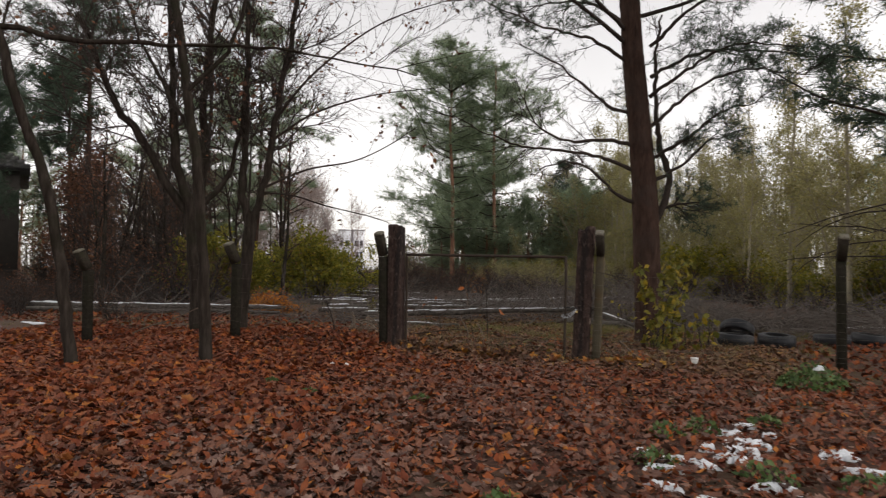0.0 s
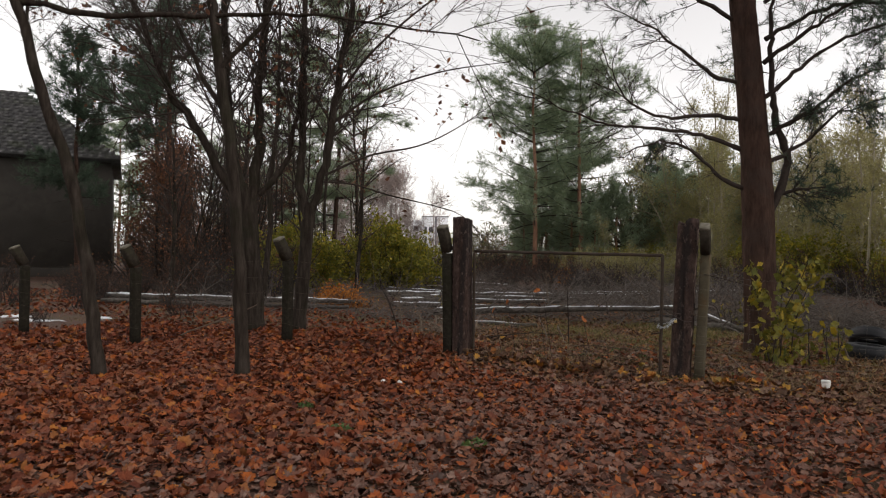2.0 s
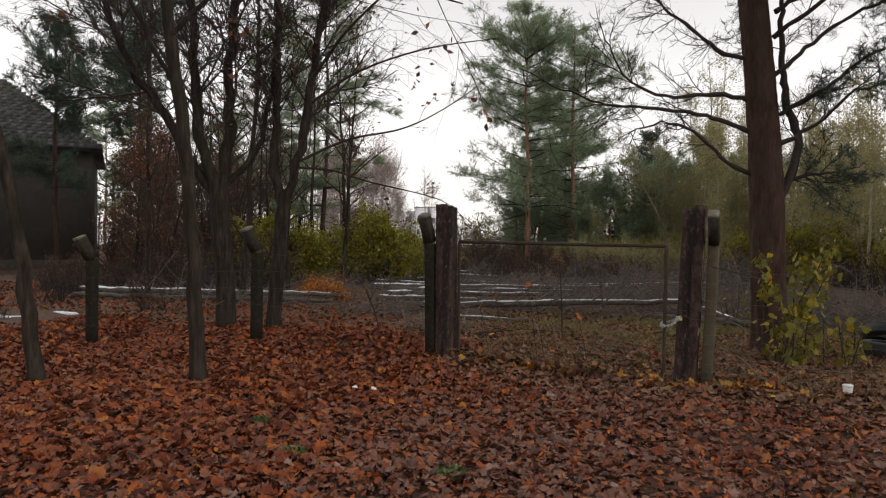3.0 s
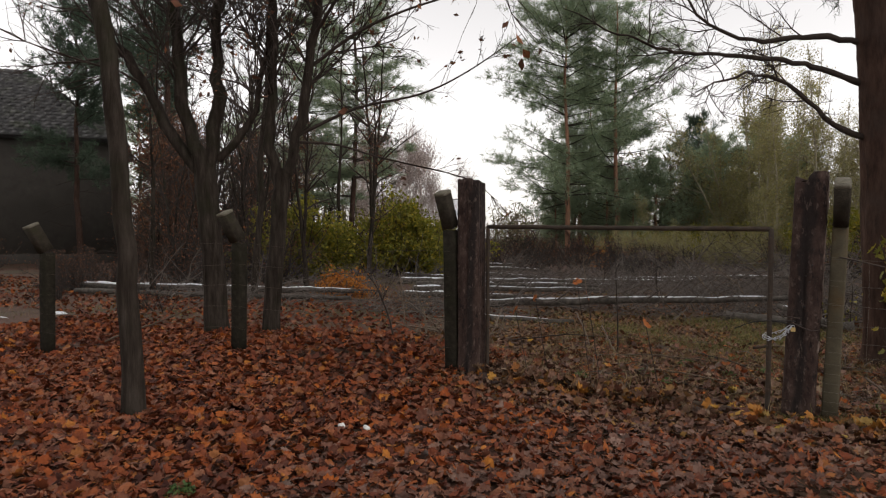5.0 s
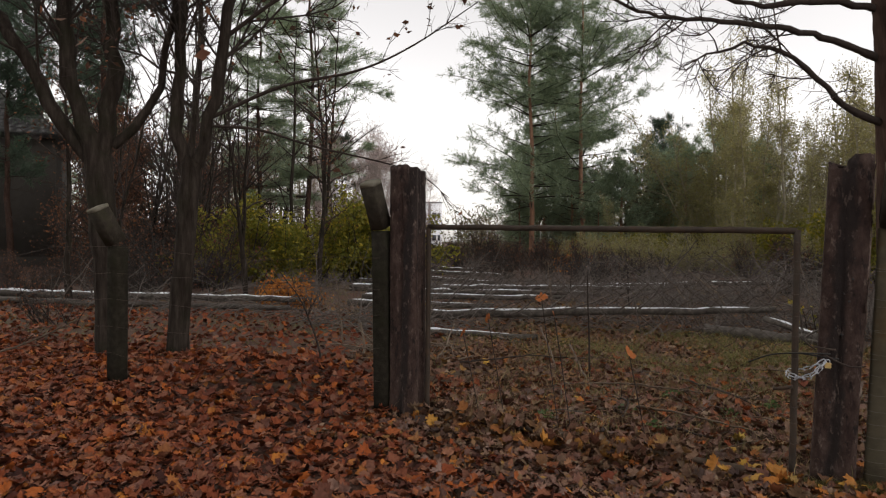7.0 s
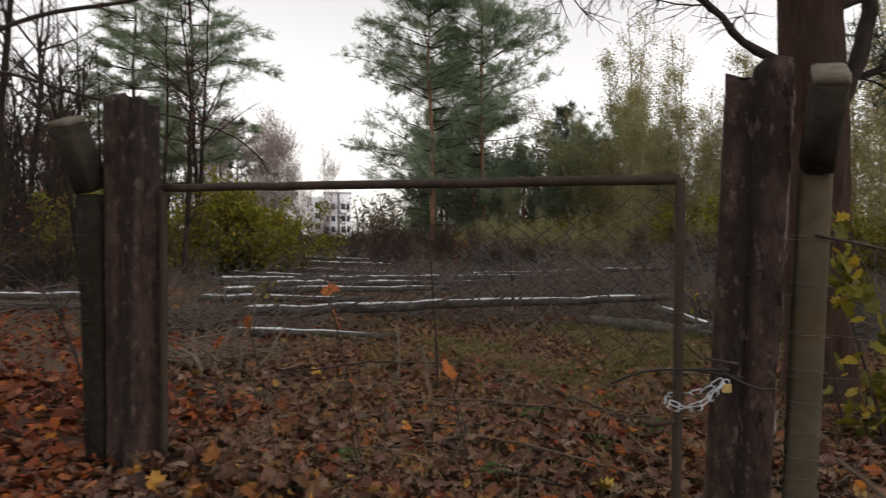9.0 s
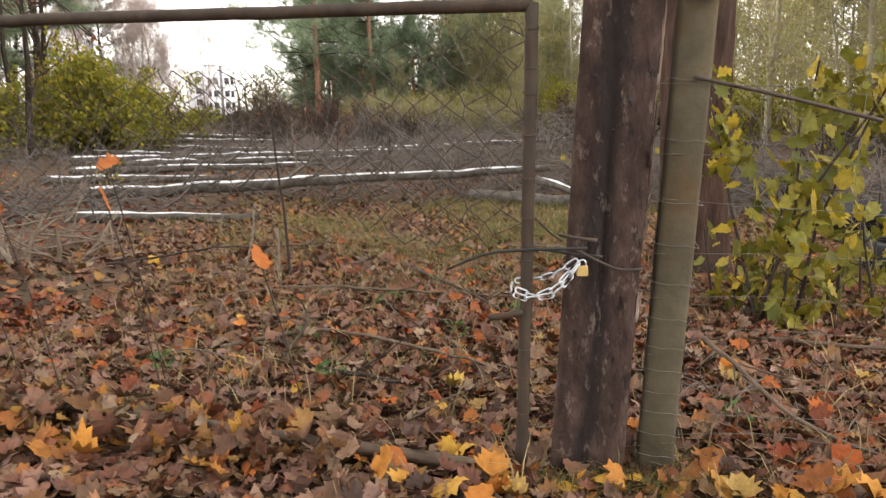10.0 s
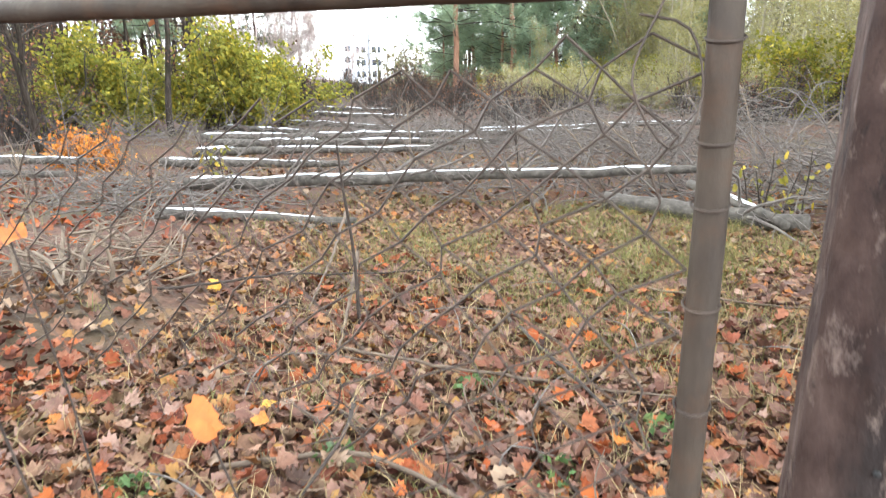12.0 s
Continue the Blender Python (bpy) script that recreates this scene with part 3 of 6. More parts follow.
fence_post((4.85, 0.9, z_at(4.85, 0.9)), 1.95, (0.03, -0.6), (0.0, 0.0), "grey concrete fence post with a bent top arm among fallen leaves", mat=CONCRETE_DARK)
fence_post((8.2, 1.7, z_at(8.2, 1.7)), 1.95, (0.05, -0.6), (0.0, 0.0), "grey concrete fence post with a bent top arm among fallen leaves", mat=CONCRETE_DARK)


def fence_wires(name, pts, heights, label, mat, uprights=0.0, radius=0.0016):
    fence = thing(name, label, "wire fence", (pts[0][0], pts[0][1], 0))
    o = np.array([pts[0][0], pts[0][1], 0.0])
    for h in heights:
        line = []
        for (x0, y0), (x1, y1) in zip(pts[:-1], pts[1:]):
            s = np.linspace(0, 1, 9, endpoint=False)
            xx, yy = x0 + (x1 - x0) * s, y0 + (y1 - y0) * s
            line.append(np.stack([xx, yy, gh(xx, yy) + h - 0.05 * np.sin(s * math.pi) + rng.normal(0, 0.012, 9)], 1))
        line = np.concatenate(line)
        line[:, 1] -= 0.075
        bag = Bag()
        tube(bag, line - o, radius, 4)
        part("wire", bag, mat, fence)
    if uprights:
        x0, y0 = pts[0]
        x1, y1 = pts[1]
        n = int(math.hypot(x1 - x0, y1 - y0) / uprights)
        for i in range(1, n):
            s = i / n
            x, y = x0 + (x1 - x0) * s, y0 + (y1 - y0) * s
            z = z_at(x, y)
            bag = Bag()
            hs = np.linspace(heights[0], heights[-1], 8)
            tube(bag, np.stack([x + rng.normal(0, 0.006, 8), np.full(8, y - 0.075), z + hs - 0.04], 1) - o, radius * 0.8, 4)
            part("stay_wire", bag, mat, fence)
    return fence


fence_wires("wire_fence", [(1.4, 0.16), (4.85, 0.9), (8.2, 1.7)], (0.1, 0.18, 0.27, 0.36, 0.46, 0.57, 0.7, 0.83, 0.98, 1.14, 1.38), "thin galvanised stock wire strung between concrete posts", PALEWIRE, 0.3, 0.0012)
fence_wires("wire_fence", FENCE_L, (0.3, 0.55, 0.8, 1.05, 1.3), "thin rusty wire strung between concrete posts", WIRE)


# ---- trees ----
def tree_thing(name, label, at, category="tree", group="", turn=0):
    return thing(name, label, category, (at[0], at[1], z_at(at[0], at[1])), turn, group)


def near_tree(name, label, at, trunk, r0, r1, forks, seed, twig_count=10, levels=3, leaves=0, extra=(), flare=1.12):
    """A bare tree whose trunk and main limbs follow the given bends (relative to its foot)."""
    r = np.random.default_rng(seed)
    tree = tree_thing(name, label, at)
    bag = Bag()
    p = smoothed(trunk, 0.25)
    n = len(p)
    rad = np.linspace(r0, r1, n)
    rad[0] *= flare * 1.1
    rad[1:3] *= flare * 0.95
    p[0, 2] -= 0.12
    tube(bag, p + r.normal(0, 0.01, p.shape), rad * r.uniform(0.93, 1.07, n), 12, caps=False)
    limbs = []
    for pts, a, b in forks:
        q = smoothed(pts, 0.25)
        q = q + r.normal(0, 0.022, q.shape)
        tube(bag, q, np.linspace(a, b, len(q)) * r.uniform(0.9, 1.1, len(q)), 9, caps=False)
        limbs.append((q, b))
    part("trunk", bag, BARK, tree)
    fine = Bag()
    tips = []
    for q, b in limbs + ([(p[int(n * 0.55):], r1)] if p[-1, 2] > 4 else []):
        ln = np.linalg.norm(q[-1] - q[0])
        twigs(fine, q, r, twig_count, max(0.8, min(2.4, ln * 0.55)), max(0.006, b * 0.42), levels, 0.25, 42, 0.05, 4, tips)
    for pts, a, b, shoots in extra:
        q = smoothed(pts, 0.15)
        tube(fine, q, np.linspace(a, b, len(q)), 6, caps=False)
        twigs(fine, q, r, shoots, 0.7, 0.006, 2, 0.25, 35, -0.02, 3, tips)
    tagged(part("branchwork", fine, TWIG, tree), kind="stuff")
    if leaves:
        t = np.array(tips)
        t = t[r.integers(0, len(t), leaves)]
        c = (t[:, None] + r.normal(0, 0.06, (leaves, 3, 3)) + (0, 0, -0.08)).reshape(-1, 3)
        lb = Bag()
        leaf_cloud(lb, c, 0.085, r)
        tagged(part("leaf_remnant", lb, BROWNLEAF, tree, "few dark withered leaves"), kind="stuff")
    return tree


near_tree("leaning_tree", "slender bare tree leaning over, grey-brown bark", (-4.9, -3.8),
          [(0, 0, 0), (-0.13, -0.08, 1.25), (-0.33, -0.19, 2.5), (-0.58, -0.34, 3.3), (-0.83, -0.48, 4.3), (-1.15, -0.7, 5.6), (-1.5, -0.8, 7.5)], 0.08, 0.045,
          [([(-0.9, -0.5, 4.6), (0.1, 0.04, 4.45), (1.0, 0.5, 4.42), (2.0, 0.85, 4.4), (3.0, 1.2, 4.25), (4.3, 1.7, 4.0)], 0.04, 0.008),
           ([(-0.6, -0.35, 3.4), (-1.1, -0.3, 4.4), (-1.4, 0.1, 5.6)], 0.035, 0.012)], 21, 14, 3, 60)
near_tree("young_maple", "slim upright bare tree with furrowed grey bark among fallen leaves", (-3.3, -3.0),
          [(0, 0, 0), (-0.05, -0.03, 0.7), (-0.07, -0.05, 1.6), (-0.12, -0.08, 2.4), (-0.22, -0.12, 3.2), (-0.42, -0.22, 4.7), (-0.6, -0.3, 7.2)], 0.08, 0.05,
          [([(-0.2, -0.12, 3.1), (-0.6, -0.1, 3.7), (-1.2, -0.1, 4.6), (-1.9, 0.1, 5.7)], 0.03, 0.01),
           ([(-0.28, -0.15, 3.7), (0.15, 0.1, 4.3), (0.5, 0.2, 5.3), (0.7, 0.5, 6.6)], 0.032, 0.012)], 22, 14, 3, 90)
near_tree("forked_maple", "bare forked tree with dark brown trunk behind the fence", (-6.75, 0.8),
          [(0, 0, 0), (-0.07, -0.04, 1.2), (-0.15, -0.08, 2.4), (-0.2, -0.1, 2.75)], 0.165, 0.16,
          [([(-0.15, -0.08, 2.3), (-0.5, -0.3, 2.9), (-0.95, -0.55, 3.75), (-1.5, -0.9, 4.8), (-2.2, -1.2, 6.5)], 0.095, 0.045),
           ([(-0.15, -0.1, 2.4), (-0.4, -0.3, 3.4), (-0.5, -0.35, 4.8), (-0.6, -0.4, 7.5)], 0.11, 0.05),
           ([(-0.15, -0.1, 2.4), (0.02, 0.0, 3.4), (0.03, 0.0, 4.8), (0.2, 0.2, 7.8)], 0.11, 0.05),
           ([(0.0, 0.0, 2.6), (0.35, 0.25, 3.1), (0.6, 0.35, 3.8), (0.75, 0.4, 5.5)], 0.06, 0.025)], 23, 17, 3, 120)
near_tree("twin_stem_maple", "bare two-stemmed tree with long overhanging twigs holding few leaves", (-6.05, 1.2),
          [(0, 0, 0), (0.1, 0.03, 1.15), (0.17, 0.07, 2.2), (0.2, 0.1, 2.45)], 0.13, 0.125,
          [([(0.17, 0.07, 2.1), (0.05, 0.0, 3.1), (0.08, 0.02, 4.7), (0.1, 0.0, 7.6)], 0.09, 0.045),
           ([(0.17, 0.07, 2.2), (0.4, 0.2, 3.0), (0.62, 0.35, 4.7), (1.0, 0.6, 7.4)], 0.085, 0.045)], 24, 18, 3, 330,
          extra=[([(0.4, 0.2, 3.0), (1.15, 0.65, 3.4), (2.0, 1.1, 3.6), (2.6, 1.5, 3.95), (3.3, 1.9, 4.5)], 0.028, 0.006, 9),
                 ([(0.3, 0.15, 2.9), (0.9, 0.5, 2.85), (1.5, 0.8, 2.65), (2.55, 1.5, 2.35), (3.0, 1.7, 2.0)], 0.022, 0.005, 9),
                 ([(0.5, 0.3, 4.0), (1.3, 0.7, 4.6), (2.4, 1.2, 5.0), (3.6, 1.8, 5.2)], 0.03, 0.006, 9),
                 ([(0.55, 0.3, 4.4), (1.6, 0.2, 5.3), (3.0, 0.4, 6.2), (4.6, 0.6, 6.6)], 0.03, 0.006, 10)])


# the big pine beside the gate
def big_pine(at):
    r = np.random.default_rng(31)
    tree = tree_thing("scots_pine", "tall scots pine with reddish brown plated bark and dead lower limbs", at)
    bag = Bag()
    p = smoothed([(0, 0, -0.12), (-0.02, 0, 0.3), (-0.05, -0.02, 1.2), (-0.09, -0.05, 2.75), (-0.22, -0.12, 4.6), (-0.34, -0.2, 6.2), (-0.5, -0.3, 10), (-0.5, -0.3, 14.5)], 0.1)
    h = p[:, 2]
    rad = np.interp(h, [-0.2, 0.1, 0.5, 2.5, 5, 10, 15], [0.36, 0.3, 0.265, 0.25, 0.215, 0.16, 0.06])
    sides = 40
    ang = np.arange(sides) * 2 * math.pi / sides
    plates = 0.5 + 0.5 * np.sin(ang[None] * 9 + np.sin(h * 2.1)[:, None] * 2.2 + np.sin(ang * 3)[None] * 2)
    plates = np.clip(plates * 1.6, 0, 1) - 0.25 * (np.sin(h * 17)[:, None] > 0.9)
    rr = rad[:, None] * (1 - 0.075 * (1 - plates)) + r.normal(0, 0.003, (len(h), sides))
    ring = np.stack([p[:, 0:1] + rr * np.cos(ang), p[:, 1:2] + rr * np.sin(ang), np.repeat(h[:, None], sides, 1)], -1)
    i = np.arange(len(h) - 1)[:, None] * sides
    j = np.arange(sides)[None]
    bag.add(ring.reshape(-1, 3), np.stack([i + j, i + (j + 1) % sides, i + sides + (j + 1) % sides, i + sides + j], -1).reshape(-1, 4))
    part("trunk", bag, PINEBARK, tree)
    limbs = [
        [(-0.3, -0.15, 2.72), (-0.6, -0.33, 2.9), (-0.95, -0.55, 3.25), (-1.4, -0.8, 3.5), (-2.0, -1.2, 3.25)],
        [(-0.3, -0.15, 3.35), (-0.9, -0.5, 3.6), (-1.45, -0.85, 3.66), (-2.2, -1.3, 3.74), (-2.7, -1.6, 3.92), (-3.35, -1.95, 4.25)],
        [(-0.3, -0.15, 3.85), (-0.9, -0.5, 3.92), (-1.45, -0.8, 3.87), (-2.0, -1.1, 4.22), (-2.35, -1.3, 5.0)],
        [(-0.3, -0.15, 4.45), (-0.75, -0.4, 4.6), (-1.2, -0.65, 5.0), (-1.65, -0.9, 5.38), (-2.3, -1.2, 5.75)],
        [(0.0, 0.0, 2.1), (0.27, 0.15, 2.75), (0.34, 0.2, 3.3), (0.16, 0.1, 3.9), (0.1, 0.05, 5.4), (0.2, 0.1, 6.4)],
        [(0.0, 0.0, 3.6), (0.6, 0.1, 3.9), (1.3, 0.0, 4.4), (2.0, -0.2, 4.5)],
        [(0.0, 0.0, 4.8), (0.7, -0.2, 5.2), (1.5, -0.5, 5.5), (2.6, -0.7, 5.3)],
        [(-0.3, -0.1, 5.4), (-1.0, -0.8, 5.8), (-1.9, -1.4, 6.0), (-3.0, -1.9, 6.5)],
        [(0.0, 0.1, 2.55), (0.4, 0.3, 2.7), (1.0, 0.5, 2.75)],
        [(0.0, 0.0, 4.2), (0.8, 0.2, 4.9), (1.7, 0.1, 5.2), (2.8, -0.2, 4.9)],
        [(0.0, 0.0, 5.2), (1.0, 0.4, 5.7), (2.2, 0.5, 5.6), (3.4, 0.3, 5.2)],
        [(0.0, 0.0, 5.8), (0.9, -0.3, 6.4), (2.0, -0.6, 6.6), (3.2, -0.9, 6.2)],
        [(0.0, 0.0, 3.1), (0.5, 0.2, 3.4), (1.1, 0.2, 3.9), (1.9, 0.1, 4.1)],
        [(-0.4, -0.2, 6.2), (-1.2, 0.3, 6.9), (-2.2, 0.5, 7.1), (-3.2, 0.6, 6.9)],
    ]
    tips = []
    for k, pts in enumerate(limbs):
        lb = Bag()
        q = smoothed(pts, 0.12) + r.normal(0, 0.014, (len(smoothed(pts, 0.12)), 3))
        tube(lb, q, np.linspace(0.075 if k == 4 else 0.04, 0.02 if k == 4 else 0.006, len(q)) * r.uniform(0.88, 1.15, len(q)), 8, caps=False)
        twigs(lb, q, r, 13, 0.9, 0.009, 3, 0.2, 48, 0.03, 4, tips if k >= 5 else None)
        part("limb", lb, TWIG, tree, "bare dead limb" if k < 5 else "")
    crown = Bag()
    nt = []
    for z in np.linspace(5.6, 14.5, 38):
        a = r.uniform(0, 6.28)
        ln = (1.2 + 2.4 * math.sin(min(1, (15.2 - z) / 9) * 1.5)) * r.uniform(0.7, 1.1)
        q = limb(crown, (-0.45, -0.27, z), (math.cos(a), math.sin(a), 0.15), ln, 0.05, 0.012, r, 0.12, 0.03)
        twigs(crown, q, r, 8, 0.9, 0.012, 2, 0.25, 45, 0.05, 3, nt)
    tagged(part("crown_branchwork", crown, TWIG, tree), kind="stuff")
    nt = np.array(nt)
    nd = Bag()
    more = np.array(tips)
    more = more[r.random(len(more)) < 0.28]
    c = np.concatenate([nt, more])
    needle_tufts(nd, c, r.normal(0, 0.6, c.shape), 0.14, 16, r, 0.03)
    tagged(part("needle_foliage", nd, DARKNEEDLE, tree), kind="stuff")
    return tree


big_pine((1.93, 3.4))


# ---- trees farther off: a few kinds, each built once and repeated ----
def pine_kind(label, height, clear, spread_r, seed, mat=NEEDLE, density=1.0, tuft=0.34, blades=13, bark=REDBARK, lean=0.0, open_to=0.0, whorl=0.0, dead=5, dead_len=1.6, low=0.45, flat=0.0):
    r = np.random.default_rng(seed)
    tree = thing("pine_tree", label, "pine tree", (0, 0, -50), group="pines")
    bag = Bag()
    n = 16
    zz = np.linspace(-0.2, height * 0.97, n)
    tr = np.stack([np.cumsum(r.normal(0, 0.05, n)) + lean * zz, np.cumsum(r.normal(0, 0.05, n)), zz], 1)
    tube(bag, tr, np.interp(zz, [0, height], [0.17, 0.03]), 8, caps=False)
    part("trunk", bag, bark, tree)
    br, cen, axs = Bag(), [], []
    count = int((height - clear) * 7.5 * density)
    for z in np.sort(r.uniform(clear, height * 0.98, count)):
        if whorl:
            z = min(height * 0.97, clear + round((z - clear) / whorl) * whorl + r.normal(0, 0.05))
        f = (z - clear) / (height - clear)
        ln = spread_r * (0.45 + 0.75 * math.sin(math.pi * min(1, 0.25 + f * 0.72)) ) * r.uniform(0.45, 1.12) * (1.0 if f < 0.7 else 1.15 - (f - 0.7) * 2.3)
        ln = max(0.5, ln)
        a = r.uniform(0, 2 * math.pi)
        if z < open_to and math.sin(a) < -0.45 and r.random() < 0.85:
            continue
        base = np.array([np.interp(z, zz, tr[:, 0]), np.interp(z, zz, tr[:, 1]), z])
        q = limb(br, base, (math.cos(a), math.sin(a), 0.12 + 0.5 * f * (1 - flat)), ln, 0.035, 0.01, r, 0.1, 0.025, 4, 0.5)
        for s in range(int(6 + ln * 5)):
            t = r.uniform(0.3, 1.0)
            i = min(len(q) - 2, int(t * (len(q) - 1)))
            w = side_way(q[i + 1] - q[i], r, 48)
            w = unit(w * (1, 1, 1 - 0.85 * flat) + (0, 0, 0.25 * (1 - 0.6 * flat)))
            e = q[i] + w * r.uniform(0.25, 0.85) * (0.5 + ln * 0.16)
            for k in (0.45, 0.75, 1.0):
                cen.append(q[i] + (e - q[i]) * k + r.normal(0, 0.07, 3))
                axs.append(w)
    for z in np.linspace(clear * low, clear, dead):
        a = r.uniform(0, 6.28)
        q = limb(br, (np.interp(z, zz, tr[:, 0]), np.interp(z, zz, tr[:, 1]), z), (math.cos(a), math.sin(a), 0.0), dead_len * r.uniform(0.7, 1.2), 0.02, 0.006, r, 0.14, -0.02, 4)
        twigs(br, q, r, 5, 0.7, 0.008, 1, 0.3, 45, 0, 3)
    tagged(part("branchwork", br, TWIG, tree), kind="stuff")
    nd = Bag()
    needle_tufts(nd, np.array(cen), np.array(axs), tuft, blades, r, 0.036)
    tagged(part("needle_foliage", nd, mat, tree), kind="stuff")
    return tree


def bare_kind(label, height, spread_r, seed, bark=BARK, twig=TWIG, leaf=None, leaves=0, size=0.1, stems=1, low=0.25, name="bare_tree", category="tree", group="bare woodland trees", twig_len=1.0, r0=0.11, levels=3, count=13, fluff=0.3):
    r = np.random.default_rng(seed)
    tree = thing(name, label, category, (0, 0, -50), group=group)
    tips = []
    for s in range(stems):
        bag, fine = Bag(), Bag()
        lean = r.normal(0, 0.05 if stems == 1 else 0.16, 2)
        n = 14
        zz = np.linspace(-0.15, height * r.uniform(0.8, 1.0), n)
        tr = np.stack([lean[0] * zz + np.cumsum(r.normal(0, 0.04, n)), lean[1] * zz + np.cumsum(r.normal(0, 0.04, n)), zz], 1)
        tube(bag, tr, np.linspace(r0, r0 * 0.12, n) / math.sqrt(stems), 7, caps=False)
        for f in np.sort(r.uniform(low, 0.97, count)):
            i = min(n - 2, int(f * (n - 1)))
            ln = spread_r * (1.15 - 0.75 * f) * r.uniform(0.6, 1.1)
            q = limb(fine, tr[i], side_way(tr[i + 1] - tr[i], r, 50), ln, r0 * 0.28, 0.008, r, 0.1, 0.07, 4, 0.4)
            twigs(fine, q, r, 6, ln * 0.45 * twig_len, 0.008, levels - 1, 0.25, 40, 0.05, 3, tips)
        part("trunk", bag, bark, tree)
        tagged(part("branchwork", fine, twig, tree), kind="stuff")
    if leaf and leaves:
        t = np.array(tips)
        c = t[r.integers(0, len(t), leaves)] + r.normal(0, fluff, (leaves, 3)) * (1, 1, 1.4)
        lb = Bag()
        leaf_cloud(lb, c, size, r)
        tagged(part("foliage", lb, leaf, tree), kind="stuff")
    return tree


def bush_kind(label, height, width, seed, leaf, leaves, size, name="bush", twig=TWIG, stems=14, group="bushes"):
    r = np.random.default_rng(seed)
    bush = thing(name, label, "bush", (0, 0, -50), group=group)
    fine, tips = Bag(), []
    for s in range(stems):
        a = r.uniform(0, 6.28)
        lean = r.uniform(0.1, 0.9)
        q = limb(fine, (r.normal(0, width * 0.12), r.normal(0, width * 0.12), -0.1), (math.cos(a) * lean, math.sin(a) * lean, 1), height * r.uniform(0.6, 1.05), 0.025, 0.006, r, 0.1, -0.01, 4, 0.3)
        twigs(fine, q, r, 9, height * 0.33, 0.007, 2, 0.15, 45, 0.02, 3, tips)
    tagged(part("stemwork", fine, twig, bush), kind="stuff")
    if leaf:
        t = np.array(tips)
        c = t[r.integers(0, len(t), leaves)] + r.normal(0, 0.13, (leaves, 3))
        c[:, 2] = np.maximum(c[:, 2], 0.05)
        lb = Bag()
        leaf_cloud(lb, c, size, r)
        tagged(part("foliage", lb, leaf, bush), kind="stuff")
    return bush


def hides_house(x, y):
    """Ground kept open between the way in and the old house."""
    return x > -30 and (x - 2.4) / (y + 8.0) < -1.22


def plant(ob, x, y, turn=0.0, scale=1.0):
    """A copy of a kind, set on the ground."""
    ob.scale = (scale, scale, scale)
    c = copy_thing(ob, pose(x, y, z_at(x, y) - 0.02, 0, 0, turn))
    ob.scale = (1, 1, 1)
    return c


def drop_kind(*kinds):
    for k in kinds:
        for o in [*k.children_recursive, k]:
            bpy.data.objects.remove(o)


pine_a = pine_kind("tall scots pine with orange upper trunk and blue-green needles", 17.5, 3.0, 4.5, 41, density=1.2, open_to=11.0, whorl=0.6, flat=0.45, blades=11, dead=9, dead_len=2.4)
pine_b = pine_kind("tall scots pine with spreading tiers of blue-green needles", 16.5, 3.6, 4.3, 42, density=1.05, open_to=10.0, whorl=0.75, flat=0.6, blades=11, dead=9, dead_len=2.4)
pine_c = pine_kind("dark woodland pine with an uneven crown", 14.0, 4.5, 2.9, 43, DARKNEEDLE, 0.8, bark=PINEBARK)
pine_e = pine_kind("tall old pine with a long bare trunk and a dark crown", 17.0, 8.0, 3.6, 45, DARKNEEDLE, 0.9, bark=PINEBARK)
pine_d = pine_kind("low young pine with branches to the ground", 8.0, 0.8, 2.6, 44, NEEDLE, 0.8)
pine_f = pine_kind("pine with long drooping dead lower branches and sparse dark tufts", 13.0, 3.4, 4.2, 46, DARKNEEDLE, 0.42, bark=PINEBARK, whorl=0.6, flat=0.7, dead=22, dead_len=3.2, low=0.35)
pine_g = pine_kind("tall pine with level tiers of grey-green needles", 18.0, 4.0, 3.6, 47, NEEDLE, 0.9, blades=11, bark=PINEBARK, whorl=1.0, flat=0.85, dead=10, dead_len=2.4)
bare_a = bare_kind("tall bare woodland tree with dark trunk and fine twigs", 14, 2.6, 51)
bare_b = bare_kind("bare many-branched woodland tree", 11, 3.2, 52, stems=2, r0=0.15)
bare_c = bare_kind("thin bare tree with a few brown leaves", 9, 2.2, 53, leaf=BROWNLEAF, leaves=700, size=0.09)
bare_d = bare_kind("low branching bare tree with a web of fine twigs", 8.0, 2.7, 59, stems=2, r0=0.085, low=0.15, count=15, levels=3)
larch_a = bare_kind("slender larch with thin yellow-green needles", 12, 1.9, 54, PALEBARK, PALEBARK, LARCH, 6500, 0.085, low=0.12, name="larch_tree", group="larches and birches", r0=0.09, fluff=0.2, count=22)
larch_b = bare_kind("pale-stemmed birch with sparse olive yellow leaves", 10, 2.1, 55, PALEBARK, PALEBARK, LARCH, 5500, 0.085, stems=2, low=0.12, name="birch_tree", group="larches and birches", r0=0.10, fluff=0.2, count=18)
larch_c = bare_kind("slender pale birch nearly bare of leaves", 11, 1.7, 56, PALEBARK, PALEBARK, LARCH, 3000, 0.085, low=0.2, name="birch_tree", group="larches and birches", r0=0.085, fluff=0.2, count=22)
pink_a = bare_kind("bare birch with dense pinkish grey twigs", 12, 3.0, 57, PINKTWIG, PINKTWIG, PINKTWIG, 6000, 0.075, stems=2, low=0.2, name="birch_tree", group="far birches", r0=0.12, count=22)
yellow_a = bush_kind("spreading bush with yellow-green autumn leaves", 3.2, 5.0, 61, YELLOW, 11000, 0.14, stems=20)
yellow_b = bush_kind("bright yellow autumn bush", 2.6, 3.5, 62, YELLOW, 8000, 0.13, stems=16)
